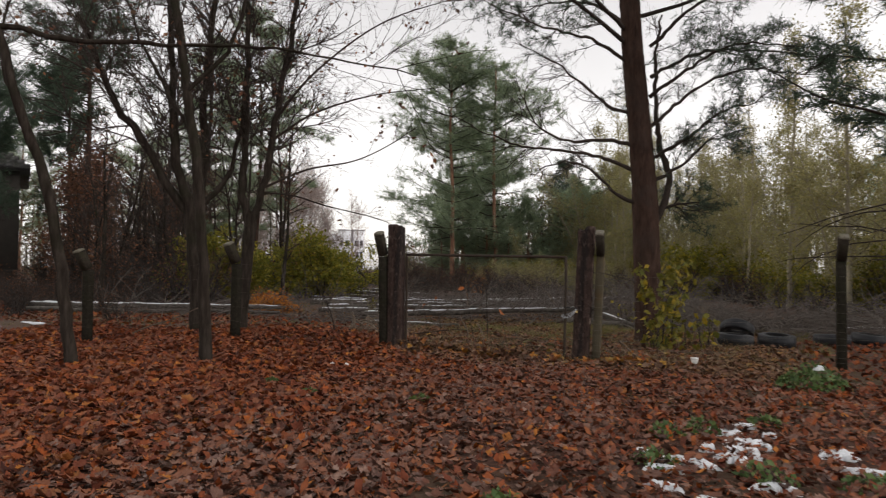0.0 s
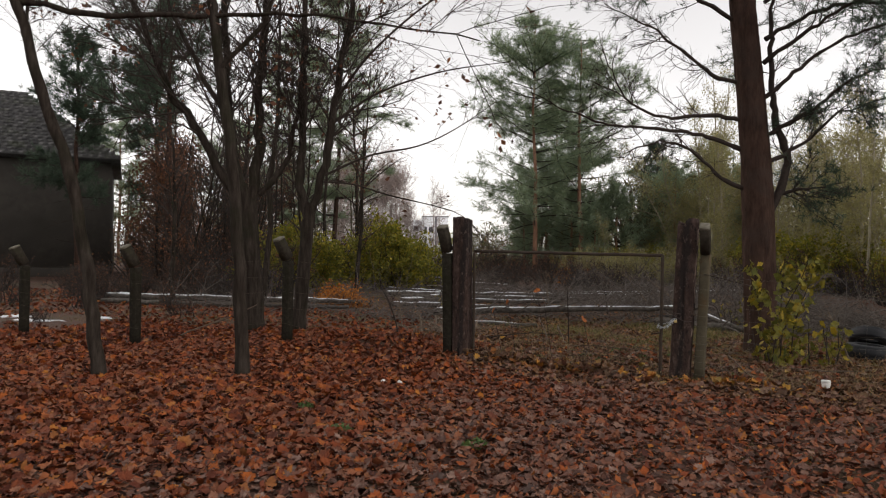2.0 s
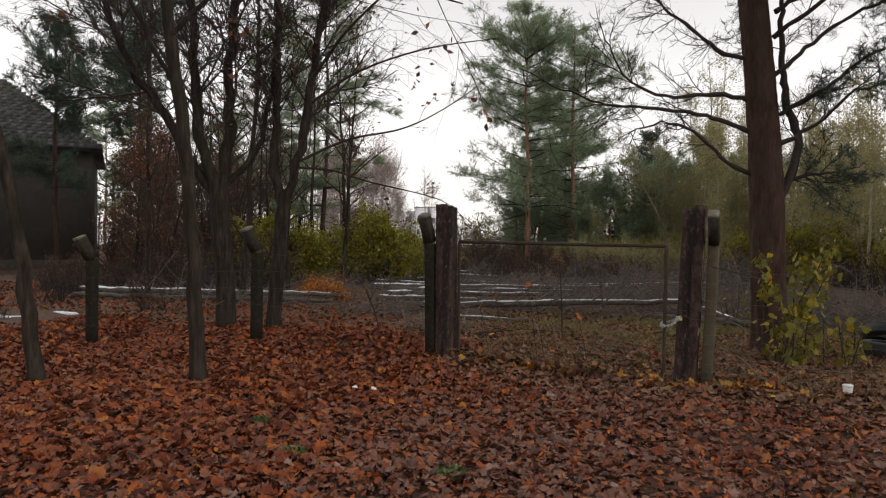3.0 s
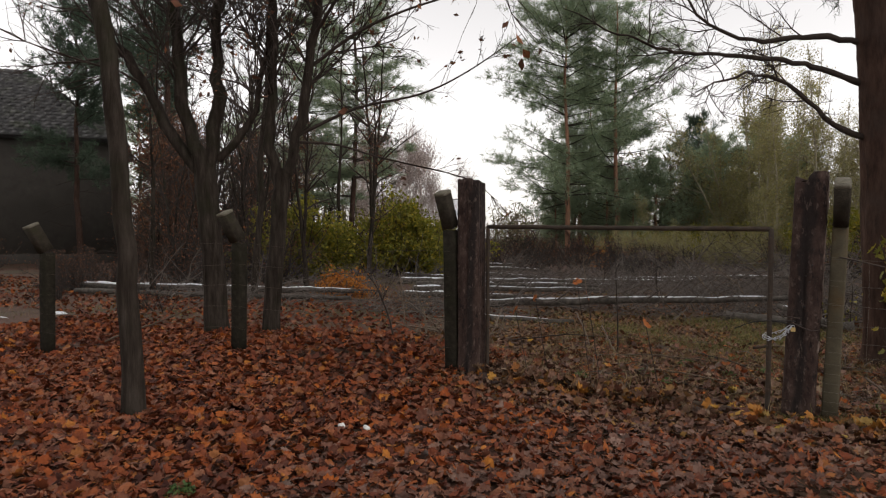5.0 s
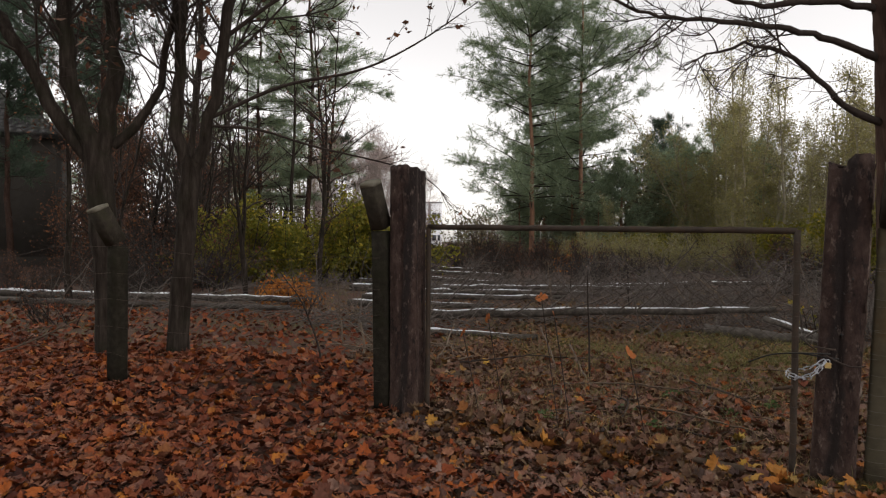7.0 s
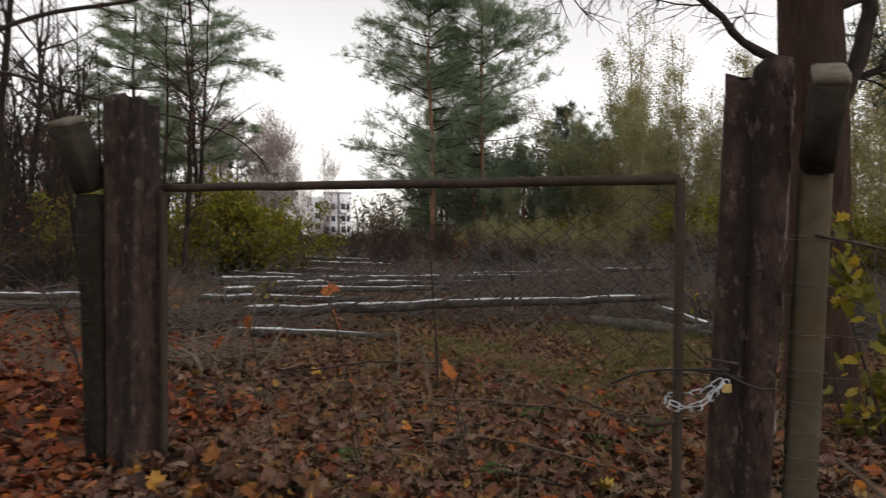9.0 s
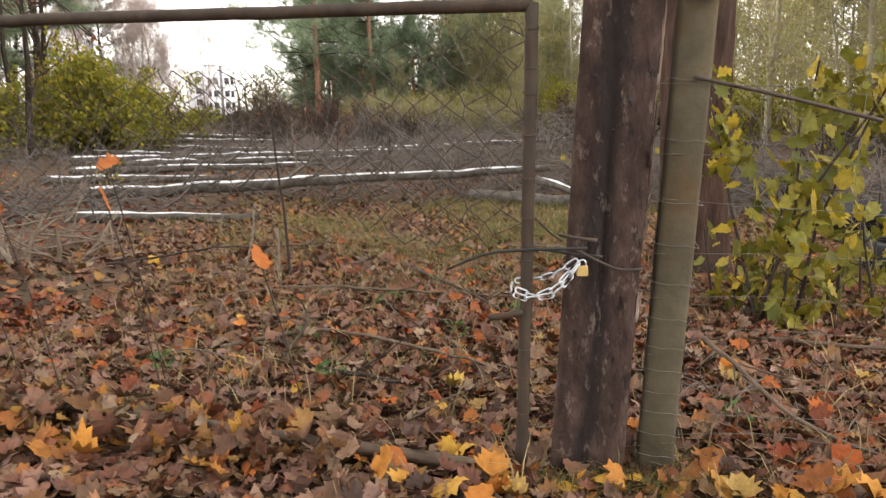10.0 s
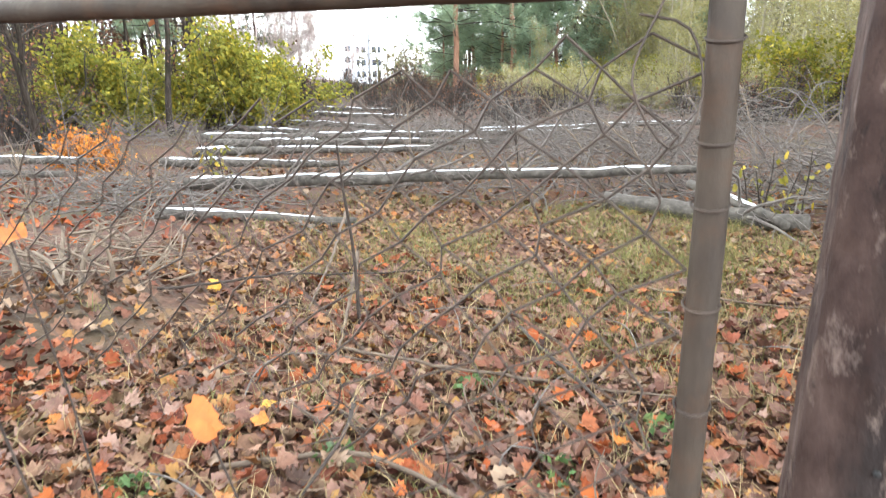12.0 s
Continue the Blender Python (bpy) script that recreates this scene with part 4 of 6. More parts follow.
scrub_a = bush_kind("bare brown undergrowth shrub", 2.2, 3.0, 63, BROWNLEAF, 500, 0.07, name="shrub", stems=16, group="undergrowth shrubs", twig=DARKSCRUB)
scrub_b = bush_kind("bare tangled grey-brown shrub", 1.5, 2.6, 64, None, 0, 0.07, name="shrub", stems=15, group="undergrowth shrubs", twig=DARKSCRUB)
olive_a = bush_kind("pale olive-tan undergrowth bush", 2.8, 3.6, 66, LARCH, 4600, 0.09, stems=16, twig=PALEBARK, group="undergrowth shrubs")
rusty_a = bush_kind("small shrub with orange autumn leaves", 1.0, 1.6, 65, ORANGELEAF, 1100, 0.09, name="shrub", stems=9, group="orange shrubs")
rusty_tree = bare_kind("beech holding rusty brown leaves", 9, 2.8, 58, BARK, TWIG, BROWNLEAF, 6000, 0.12, low=0.15, name="beech_tree", group="rusty beeches")

# the pair of tall pines beyond the clearing
plant(pine_a, -14.2, 34.5, 18)
plant(pine_b, -11.6, 36.0, 25)
plant(pine_a, -15.6, 42.0, 200, 0.8)
plant(pine_d, -10.0, 38.5, 60, 0.8)
plant(pine_d, -15.5, 39.5, 10, 1.05)
plant(pine_d, -7.5, 44.0, 100, 1.05)
plant(pine_d, -4.8, 47.0, 30, 1.2)
plant(pine_d, -9.5, 50.0, 250, 1.0)
plant(pine_d, -2.5, 43.0, 80, 0.95)
for x, y, s in ((-12.5, 33.0, 0.9), (-15.5, 36.0, 1.2), (-14.5, 41.0, 1.4), (-8.0, 33.0, 0.9)):
    plant(scrub_a, x, y, x * 40, s)
for x, y, s in ((-9.5, 35.5, 0.5), (-7.0, 37.5, 0.6), (-5.5, 40.0, 0.75), (-3.8, 36.5, 0.6), (-11.0, 38.0, 0.45), (-8.3, 41.0, 0.7), (-13.2, 37.5, 0.4), (-6.0, 34.5, 0.4)):
    plant(larch_b, x, y, x * 40, s)
for x, y, s in ((-9.0, 34.0, 0.8), (-6.5, 35.5, 0.9), (-12.0, 36.0, 0.7), (-4.2, 33.5, 0.9)):
    plant(yellow_b, x, y, x * 70, s)
for x, y, s in ((-12.6, 37.5, 0.75), (-15.8, 36.2, 0.6), (-10.4, 35.0, 0.5), (-6.5, 41.5, 0.9)):
    plant(pine_d, x, y, x * 70, s)
plant(rusty_a, -9.6, 28.5, 30, 1.6)
for i in range(17):
    x = -17.5 + i * 1.15
    plant(olive_a if x > -10.5 else scrub_a, x, 29.2 + 1.6 * math.sin(i * 2.3) + (1.5 if x < -11 else 0), i * 67, 0.55 + 0.3 * abs(math.sin(i * 1.7)))

# a tall light green group beside the pines
for x, y, k, s in ((-4.2, 37.5, larch_a, 1.2), (-3.2, 38.6, larch_c, 1.28), (-2.0, 39.5, larch_a, 1.12), (-5.2, 39.0, larch_b, 1.1), (-1.0, 37.0, larch_c, 1.1)):
    plant(k, x, y, (x * 83) % 360, s)
plant(larch_c, -3.6, 41.0, 210, 1.35)

# woods on the right-hand side of the clearing
wood = np.random.default_rng(71)
edge = [(-5.5, 38), (-3.0, 33.0), (0.5, 29.0), (3.5, 25.0), (6.5, 20.5), (9.5, 16.0), (13.0, 12.0), (17.0, 9.0)]
kinds = [larch_a, larch_b, larch_c, larch_a, larch_b, larch_c]
for row in range(4):
    for i in range(20):
        f = (i + wood.uniform(-0.4, 0.4)) / 19 * (len(edge) - 1)
        f = min(max(f, 0), len(edge) - 1.001)
        a, b = np.array(edge[int(f)]), np.array(edge[int(f) + 1])
        p = a + (b - a) * (f - int(f)) + np.array([0.65, 0.75]) * (row * 3.6 + wood.uniform(-1.2, 1.2))
        plant(kinds[int(wood.integers(0, 6))], p[0], p[1], wood.uniform(0, 360), wood.uniform(0.72, 1.12) * (1.0 if row else 0.85))
for x, y, s in ((-0.5, 30, 1.0), (3.0, 26.5, 1.2), (5.5, 21.5, 0.9), (8.0, 17.5, 1.0), (1.8, 25.0, 0.7), (10.5, 14.0, 0.9)):
    plant(yellow_b, x, y, x * 90, s)
plant(pine_f, 7.1, 6.6, 40, 1.0)
plant(pine_f, 9.4, 9.6, 150, 1.05)
for x, y, s in ((7.2, 16.5, 1.15), (8.8, 14.0, 1.1), (10.8, 12.4, 1.15), (5.6, 19.0, 1.1)):
    plant(larch_a, x, y, x * 90, s)
for i in range(26):
    f = wood.uniform(0, len(edge) - 1.01)
    a, b = np.array(edge[int(f)]), np.array(edge[int(f) + 1])
    p = a + (b - a) * (f - int(f)) - np.array([0.65, 0.75]) * wood.uniform(-1, 4.5)
    plant(scrub_a if i % 2 else scrub_b, p[0], p[1], wood.uniform(0, 360), wood.uniform(0.7, 1.2))

# woods on the left-hand side, behind the fence
for x, y, k, s in ((-23.0, 12.5, bare_d, 1.1), (-24.6, 15.0, bare_d, 1.1), (-19.0, 13.0, bare_d, 1.1), (-16.5, 17.5, bare_b, 1.0), (-13.5, 13.5, bare_c, 0.9),
                   (-20.5, 20.0, bare_a, 1.0), (-12.0, 8.5, bare_b, 0.62), (-14.2, 5.2, bare_c, 0.8),
                   (-28.0, 22.0, bare_a, 1.1),
                   (-30.0, 30.0, bare_b, 1.1), (-34.0, 26.0, bare_a, 1.2), (-18.0, 9.0, bare_d, 1.0), (-11.6, 6.2, bare_a, 0.95)):
    plant(k, x, y, (x * 77) % 360, s)
for x, y, s in ((-36.0, 22.0, 1.1), (-33.0, 14.5, 1.0)):
    plant(pine_c, x, y, (x * 53) % 360, s)
plant(pine_g, -23.7, 25.0, 300, 1.0)
plant(pine_g, -29.0, 27.5, 120, 0.95)
for x, y, s in ((-27.5, 15.5, 1.0), (-25.5, 19.0, 0.9), (-31, 20, 1.1), (-28.5, 25.5, 1.0), (-26.0, 13.9, 0.85), (-23.4, 13.2, 0.72), (-29.0, 18.5, 0.9), (-22.5, 16.5, 0.7)):
    plant(rusty_tree, x, y, (x * 31) % 360, s)
for x, y, k, s in ((-13.9, 15.8, yellow_a, 1.0), (-15.9, 13.9, yellow_a, 0.95), (-13.4, 17.4, yellow_b, 1.0), (-17.2, 12.3, yellow_b, 0.75), (-15.7, 19.3, yellow_a, 0.9), (-14.7, 18.1, yellow_b, 0.8), (-18.4, 14.6, yellow_a, 0.9)):
    plant(k, x, y, (x * 41) % 360, s)
for x, y, s in ((-10.2, 8.0, 1.0), (-11.0, 8.6, 0.8), (-9.3, 7.6, 0.7)):
    plant(rusty_a, x, y, x * 60, s)
left = np.random.default_rng(72)
for i in range(70):
    x, y = left.uniform(-32, -9), left.uniform(0, 26)
    if x + 0.25 * y > -10 or (abs(x + 28.5) < 5 and y < 15) or (x > -14 and 3 < y < 11) or (-0.98 < (x - 1.6) / (y + 6) < -0.55 and y < 21):
        continue
    plant(scrub_a if i % 3 else scrub_b, x, y, left.uniform(0, 360), left.uniform(0.6, 1.25) * (0.5 if hides_house(x, y) else 1))

more = np.random.default_rng(74)
spots = 0
while spots < 18:
    x, y = more.uniform(-34, -10.5), more.uniform(4, 34)
    if (abs(x + 30) < 7 and y < 15) or x > -0.84 * (y + 5) - 1 or (x > -15 and y < 12 and y > 8) or hides_house(x, y) or (-0.9 < (x - 1.6) / (y + 6) < -0.6 and y < 20):
        continue
    spots += 1
    plant([bare_d, bare_b, bare_c, bare_d, bare_a][spots % 5], x, y, more.uniform(0, 360), more.uniform(0.65, 1.1))
for i in range(90):
    x, y = more.uniform(-34, -13), more.uniform(6, 34)
    if (abs(x + 30) < 6 and y < 14) or x > -0.62 * (y + 5) - 1.5 or (-0.98 < (x - 1.6) / (y + 6) < -0.55 and y < 22):
        continue
    plant(scrub_a if i % 4 else scrub_b, x, y, more.uniform(0, 360), more.uniform(0.9, 1.9) * (0.4 if hides_house(x, y) else 1))

# pines in front of the house, low scrub under them
for x, y, k, s in ((-24.0, 13.0, pine_e, 1.0),):
    plant(k, x, y, (x * 37) % 360, s)
under = np.random.default_rng(76)
for i in range(44):
    plant(scrub_b if i % 3 else scrub_a, under.uniform(-31, -14.5), under.uniform(-4, 9), under.uniform(0, 360), under.uniform(0.4, 0.85))

# far birches in the gap, and woods that close the view
for x, y, s in ((-31.5, 45.0, 0.95), (-35.0, 48.0, 1.0), (-38.5, 46.0, 1.1), (-33.5, 45.0, 1.02), (-34.5, 46.5, 1.0), (-35.5, 44.0, 0.95), (-32.6, 43.5, 0.8), (-31.0, 46.5, 0.7), (-37.0, 49.0, 1.1), (-33.0, 54.0, 0.85), (-30.2, 45.6, 0.62), (-28.9, 45.2, 0.5), (-29.6, 44.2, 0.4), (-36.0, 41.0, 1.0), (-39.5, 40.0, 1.0), (-34.0, 37.5, 0.85), (-31.5, 36.0, 0.75)):
    plant(pink_a, x, y, x * 30, s)
far = np.random.default_rng(73)
for i in range(30):
    a = far.uniform(-62, 62)
    d = far.uniform(58, 90)
    x, y = -5 + d * math.sin(radians(a)), d * math.cos(radians(a))
    if -0.72 < (x - 1.5) / (y + 5) < -0.42:
        continue
    plant([bare_a, pine_c, larch_a, bare_b, pine_b][i % 5], x, y, far.uniform(0, 360), far.uniform(0.8, 1.15))
# unseen trees added behind the camera to shape the light from that side
for i in range(16):
    a = far.uniform(75, 285)
    d = far.uniform(20, 40)
    x, y = d * math.sin(radians(a)), -4 + d * math.cos(radians(a))
    if x < -14 and y > 0:
        continue
    plant([bare_a, pine_c, bare_b][i % 3], x, y, far.uniform(0, 360), far.uniform(0.8, 1.1))
for i in range(46):
    x = far.uniform(-44, -12)
    y = far.uniform(30, 75)
    if not -0.85 < (x - 1.5) / (y + 5) < -0.3:
        continue
    plant(scrub_a if i % 2 else scrub_b, x, y, far.uniform(0, 360), far.uniform(0.8, 1.3))
for i in range(40):
    x = far.uniform(-16, 2)
    y = far.uniform(17, 34)
    if (x + 5.5) * 0.75 + (y - 38) * 0.65 > -6 or x < -0.55 * (y + 5) + 3:
        continue
    plant(scrub_b if i % 3 else scrub_a, x, y, far.uniform(0, 360), far.uniform(0.6, 1.0))

# the woods that close the horizon, too far to tell tree from tree
belt = Bag()
fr = np.random.default_rng(75)
for i in range(860):
    a = radians(fr.uniform(-88, 88)) if i < 760 else radians(fr.uniform(-21, 10))
    d = fr.uniform(48, 105) if i < 760 else fr.uniform(47, 58)
    x, y = d * math.sin(a), -5 + d * math.cos(a)
    s = (x - 1.3) / (y + 4)
    gap = -0.70 < s < -0.535
    h = fr.uniform(5.5, 11.0) if not gap else fr.uniform(0.6, 1.4)
    if gap and d > 75:
        h *= 0.7
    if -0.535 <= s < -0.42:
        h = min(h, fr.uniform(3.0, 4.6))
    if -0.4 < s < 0.0:
        h = min(h, 7.5)
    z = z_at(x, y)
    tube(belt, [(x, y, z - 0.2), (x + fr.normal(0, 0.2), y, z + h * 0.5), (x + fr.normal(0, 0.4), y, z + h * 0.95)], [0.1, 0.07, 0.02], 4, caps=False)
    n = 150
    c = np.stack([fr.normal(0, 1.5, n), fr.normal(0, 1.5, n), h * fr.uniform(0.03, 1.0, n) ** 0.85], 1)
    c[:, :2] *= (1.15 - c[:, 2:3] / h * 0.8)
    leaf_cloud(belt, c + (x, y, z), 0.42, fr, 0.22)
solo("far_woods", belt, FARWOOD, "brown and olive autumn woodland closing the horizon", "woods", kind="stuff")
drop_kind(bare_d, pine_f, pine_g, olive_a, pine_e, pine_a, pine_b, pine_c, pine_d, bare_a, bare_b, bare_c, larch_a, larch_b, larch_c, pink_a, yellow_a, yellow_b, scrub_a, scrub_b, rusty_a, rusty_tree)


# ---- the old house behind the trees ----
house = thing("old_house", "abandoned grey plastered house with a hipped tiled roof behind trees", "house", (-36.5, 19.0, z_at(-36, 19)), -36.9)
HL, HD, HE = 21.0, 11.0, 7.4
wall = Bag()
T = 0.35
block(wall, -T, 0, -HL, 0, -0.5, HE)
part("wall", wall, PLASTER, house, "grey stained plaster wall, tree shade put into its colour", smooth=False)
for x0, x1, y0, y1 in ((-HD + T, -T, -T, 0), (-HD + T, -T, -HL, -HL + T), (-HD, -HD + T, -HL, 0)):
    wall = Bag()
    block(wall, x0, x1, y0, y1, -0.5, HE)
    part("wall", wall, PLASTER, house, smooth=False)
plinth = Bag()
block(plinth, 0.002, 0.06, -HL, 0.0, -0.5, 0.55)
part("plinth", plinth, PLASTER, house, smooth=False)
roof = Bag()
OV = 0.55
RZ, RI = HE + 4.7, 5.4
rv = [(OV, OV, HE - 0.1), (-HD - OV, OV, HE - 0.1), (-HD - OV, -HL - OV, HE - 0.1), (OV, -HL - OV, HE - 0.1), (-HD / 2, -RI, RZ), (-HD / 2, -HL + RI, RZ)]
rv2 = [(x, y, z - 0.18) for x, y, z in rv]
roof.add(rv + rv2, [(0, 3, 5, 4), (2, 1, 4, 5), (0, 1, 7, 6), (1, 2, 8, 7), (2, 3, 9, 8), (3, 0, 6, 9), (6, 7, 8, 9)], [(0, 4, 1), (2, 5, 3)])
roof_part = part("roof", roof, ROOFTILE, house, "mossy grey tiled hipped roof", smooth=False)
courses = 20
for i in range(courses):
    f0, f1 = i / courses, (i + 1.12) / courses
    a = np.array(rv[0]) * (1 - f0) + np.array(rv[4]) * f0
    b = np.array(rv[3]) * (1 - f0) + np.array(rv[5]) * f0
    a1 = np.array(rv[0]) * (1 - f1) + np.array(rv[4]) * f1
    n = int((a[1] - b[1]) / 0.26)
    yy = np.repeat(np.linspace(b[1], a[1], n), 2)[1:-1]
    wob = rng.normal(0, 0.008, len(yy)) + np.where(np.arange(len(yy)) % 4 < 2, 0.028, 0.0)
    low = np.stack([np.full(len(yy), a[0] + 0.02), yy, a[2] + 0.07 + wob], 1)
    top = np.stack([np.full(len(yy), a1[0]), yy, a1[2] + 0.025 + wob * 0.5], 1)
    under = low - (0, 0, 0.045)
    m = len(yy)
    k = np.arange(m - 1)
    bag = Bag()
    bag.add(np.concatenate([under, low, top]), np.concatenate([np.stack([k, k + 1, m + k + 1, m + k], 1), np.stack([m + k, m + k + 1, 2 * m + k + 1, 2 * m + k], 1)]))
    part("tile_course", bag, ROOFTILE, roof_part, smooth=False)
gut = Bag()
tube(gut, [(OV + 0.05, -HL - OV, HE - 0.14), (OV + 0.05, OV, HE - 0.14)], 0.07, 8)
part("gutter", gut, BLACKCABLE, house)

# ---- far apartment block at the end of the clearing ----
apt = thing("apartment_building", "white four-storey apartment block far behind the clearing", "building", (-90.0, 157.4, 0.0), 29.8)
wb = Bag()
block(wb, -4.9, 2.2, 0, 11, -2.0, 11.5)
part("wall", wb, APTWALL, apt, "white rendered gable", smooth=False)
wb = Bag()
block(wb, -9.5, -4.9, 7, 16, -2.0, 10.9)
part("wall", wb, APTWALL, apt, smooth=False)
wb = Bag()
block(wb, -5.05, 2.35, -0.15, 11.2, 11.5, 11.75)
part("roof", wb, APTGREY, apt, "flat dark roof edge", smooth=False)
wb = Bag()
block(wb, -1.4, -0.75, -0.12, 0.1, -2.0, 11.48)
part("downpipe_strip", wb, APTGREY, apt, "dark vertical strip", smooth=False)
for z in (8.05, 4.95, 2.15, -0.5):
    for x, w in ((-3.9, 0.7), (-2.45, 1.1), (0.15, 1.1), (1.4, 0.7)):
        fr = Bag()
        for a0, a1, c0, c1 in ((-w / 2 - 0.1, -w / 2, -0.85, 0.85), (w / 2, w / 2 + 0.1, -0.85, 0.85), (-w / 2, w / 2, 0.75, 0.85), (-w / 2, w / 2, -0.85, -0.75)):
            block(fr, x + a0, x + a1, -0.09, 0.01, z + c0, z + c1)
        win = part("window", fr, APTWALL, apt, smooth=False)
        gl = Bag()
        block(gl, x - w / 2, x + w / 2, -0.03, 0.02, z - 0.75, z + 0.75)
        part("pane", gl, GLASS, win, "dark glass", smooth=False)
for z in (8.6, 5.8, 3.0):
    for x in (-7.4,):
        gl = Bag()
        block(gl, x, x + 1.4, 6.95, 7.05, z - 0.7, z + 0.7)
        part("window", gl, GLASS, apt, smooth=False)


# ---- felled birches, with thin snow along their tops ----
def felled(a, b, r0, r1, label, seed, stubs=6, snow=True, sag=0.0):
    r = np.random.default_rng(seed)
    o = np.array([a[0], a[1], 0.0])
    log = thing("felled_birch_log", label, "log", (a[0], a[1], 0.0), group="felled birch logs")
    mid = (np.array(a) + np.array(b)) / 2 + (r.normal(0, 0.08), r.normal(0, 0.08), -sag)
    p = smoothed([np.array(a) - o, mid - o, np.array(b) - o], 0.3)
    p = p + r.normal(0, 0.012, p.shape)
    bag = Bag()
    rad = np.linspace(r0, r1, len(p)) * r.uniform(0.94, 1.06, len(p))
    tube(bag, p, rad, 10)
    trunk = part("trunk", bag, BIRCH, log)
    if snow:
        n = len(p)
        gaps = np.sin(np.arange(n) * 0.9 + r.uniform(0, 6)) + r.normal(0, 0.5, n) > -1.5
        i = 0
        while i < n - 1:
            j = i
            while j < n - 1 and gaps[j]:
                j += 1
            if j - i >= 2:
                sb = Bag()
                q = smoothed([*p[i:j]], 0.15) + (0, 0, 0)
                rr = np.interp(np.linspace(i, j, len(q)), np.arange(n), rad)
                q[:, 2] += rr * 0.68
                wob = rr * 0.55 * r.uniform(0.75, 1.1, len(q))
                wob[0] *= 0.3
                wob[-1] *= 0.3
                tube(sb, q, wob, 7)
                part("snow_strip", sb, SNOW, log, "thin white snow")
            i = max(j, i) + 1
    for s in range(stubs):
        f = r.uniform(0.2, 0.98)
        i = min(len(p) - 2, int(f * (len(p) - 1)))
        bb = Bag()
        w = side_way(p[i + 1] - p[i], r, 50)
        w[2] = abs(w[2]) * 0.8 + 0.1
        q = limb(bb, p[i], w, r.uniform(0.6, 1.8), 0.02, 0.006, r, 0.12, 0.0, 5, 0.2)
        twigs(bb, q, r, 6, 0.6, 0.006, 2, 0.2, 42, 0.0, 3)
        tagged(part("branch", bb, BRUSHWOOD, log), kind="stuff")
    return log


felled((-5.75, 5.95, 0.17), (0.45, 7.75, 0.43), 0.085, 0.05, "long felled birch trunk with snow along its top", 81, 9)
felled((-5.0, 4.75, 0.07), (-2.7, 5.15, 0.05), 0.07, 0.045, "short thin birch log dusted with snow", 82, 1)
felled((-9.1, 9.6, 0.12), (-4.4, 11.6, 0.14), 0.09, 0.05, "felled birch trunk dusted with snow", 83, 6)
felled((-10.0, 11.2, 0.12), (-4.0, 13.2, 0.16), 0.1, 0.05, "felled birch trunk dusted with snow", 84, 5)
felled((-11.5, 12.4, 0.1), (-2.5, 16.0, 0.2), 0.11, 0.05, "long felled birch trunk dusted with snow", 85, 8)
felled((-15.0, 18.5, 0.1), (-8.2, 16.8, 0.1), 0.1, 0.06, "felled birch trunk dusted with snow", 86, 4)
felled((-13.5, 15.5, 0.1), (-9.5, 14.5, 0.12), 0.09, 0.06, "felled birch trunk dusted with snow", 87, 3)
felled((-8.5, 8.2, 0.1), (-5.2, 9.0, 0.12), 0.09, 0.05, "felled birch trunk dusted with snow", 88, 4)
felled((-17.5, 5.2, 0.15), (-9.0, 7.4, 0.2), 0.11, 0.06, "long felled birch trunk dusted with snow", 89, 7)
felled((-16.5, 4.4, 0.1), (-8.8, 6.5, 0.1), 0.08, 0.05, "felled thin birch dusted with snow", 90, 4, snow=False)
felled((-15.5, 22.5, 0.1), (-10.0, 21.5, 0.1), 0.1, 0.06, "felled birch trunk dusted with snow", 91, 3)
felled((-18.5, 27.5, 0.1), (-13.5, 26.0, 0.1), 0.1, 0.06, "felled birch trunk dusted with snow", 92, 3)
felled((-0.55, 7.1, 0.09), (1.5, 6.4, 0.1), 0.1, 0.085, "grey felled log lying by the pine", 93, 2, snow=False)
felled((0.35, 7.2, 0.32), (1.3, 6.2, 0.12), 0.05, 0.05, "pale split birch log", 94, 1)
felled((-6.0, 15.0, 0.15), (0.5, 19.0, 0.3), 0.09, 0.05, "felled birch trunk dusted with snow", 95, 6)


# ---- piles of cut branches ----
def brush(at, rx, ry, height, count, seed, label, mat=BRUSHWOOD, thick=0.008, length=1.6):
    r = np.random.default_rng(seed)
    pile = thing("brush_pile", label, "brush pile", (at[0], at[1], z_at(*at)), group="brush piles")
    for layer in range(4):
        bag = Bag()
        for _ in range(count // 4):
            a = r.uniform(0, 6.28)
            d = math.sqrt(r.uniform(0, 1))
            x, y = rx * d * math.cos(a), ry * d * math.sin(a)
            z = r.uniform(0.02, 1) * height * (1 - d * 0.75)
            w = (r.normal(0, 1), r.normal(0, 1), r.normal(0.1, 0.35))
            ln = length * r.uniform(0.4, 1.2)
            s = np.array([x, y, z]) - unit(w) * ln * 0.4
            s[2] = max(0.01, s[2])
            th = thick * r.uniform(0.5, 1.6)
            q = limb(bag, s, w, ln, th, th * 0.3, r, 0.14, -0.01, 4, 0.25)
            if r.random() < 0.5:
                twigs(bag, q, r, 4, ln * 0.4, th * 0.4, 1, 0.2, 40, 0.0, 3)
        tagged(part("branch_layer", bag, mat, pile), kind="stuff")
    return pile


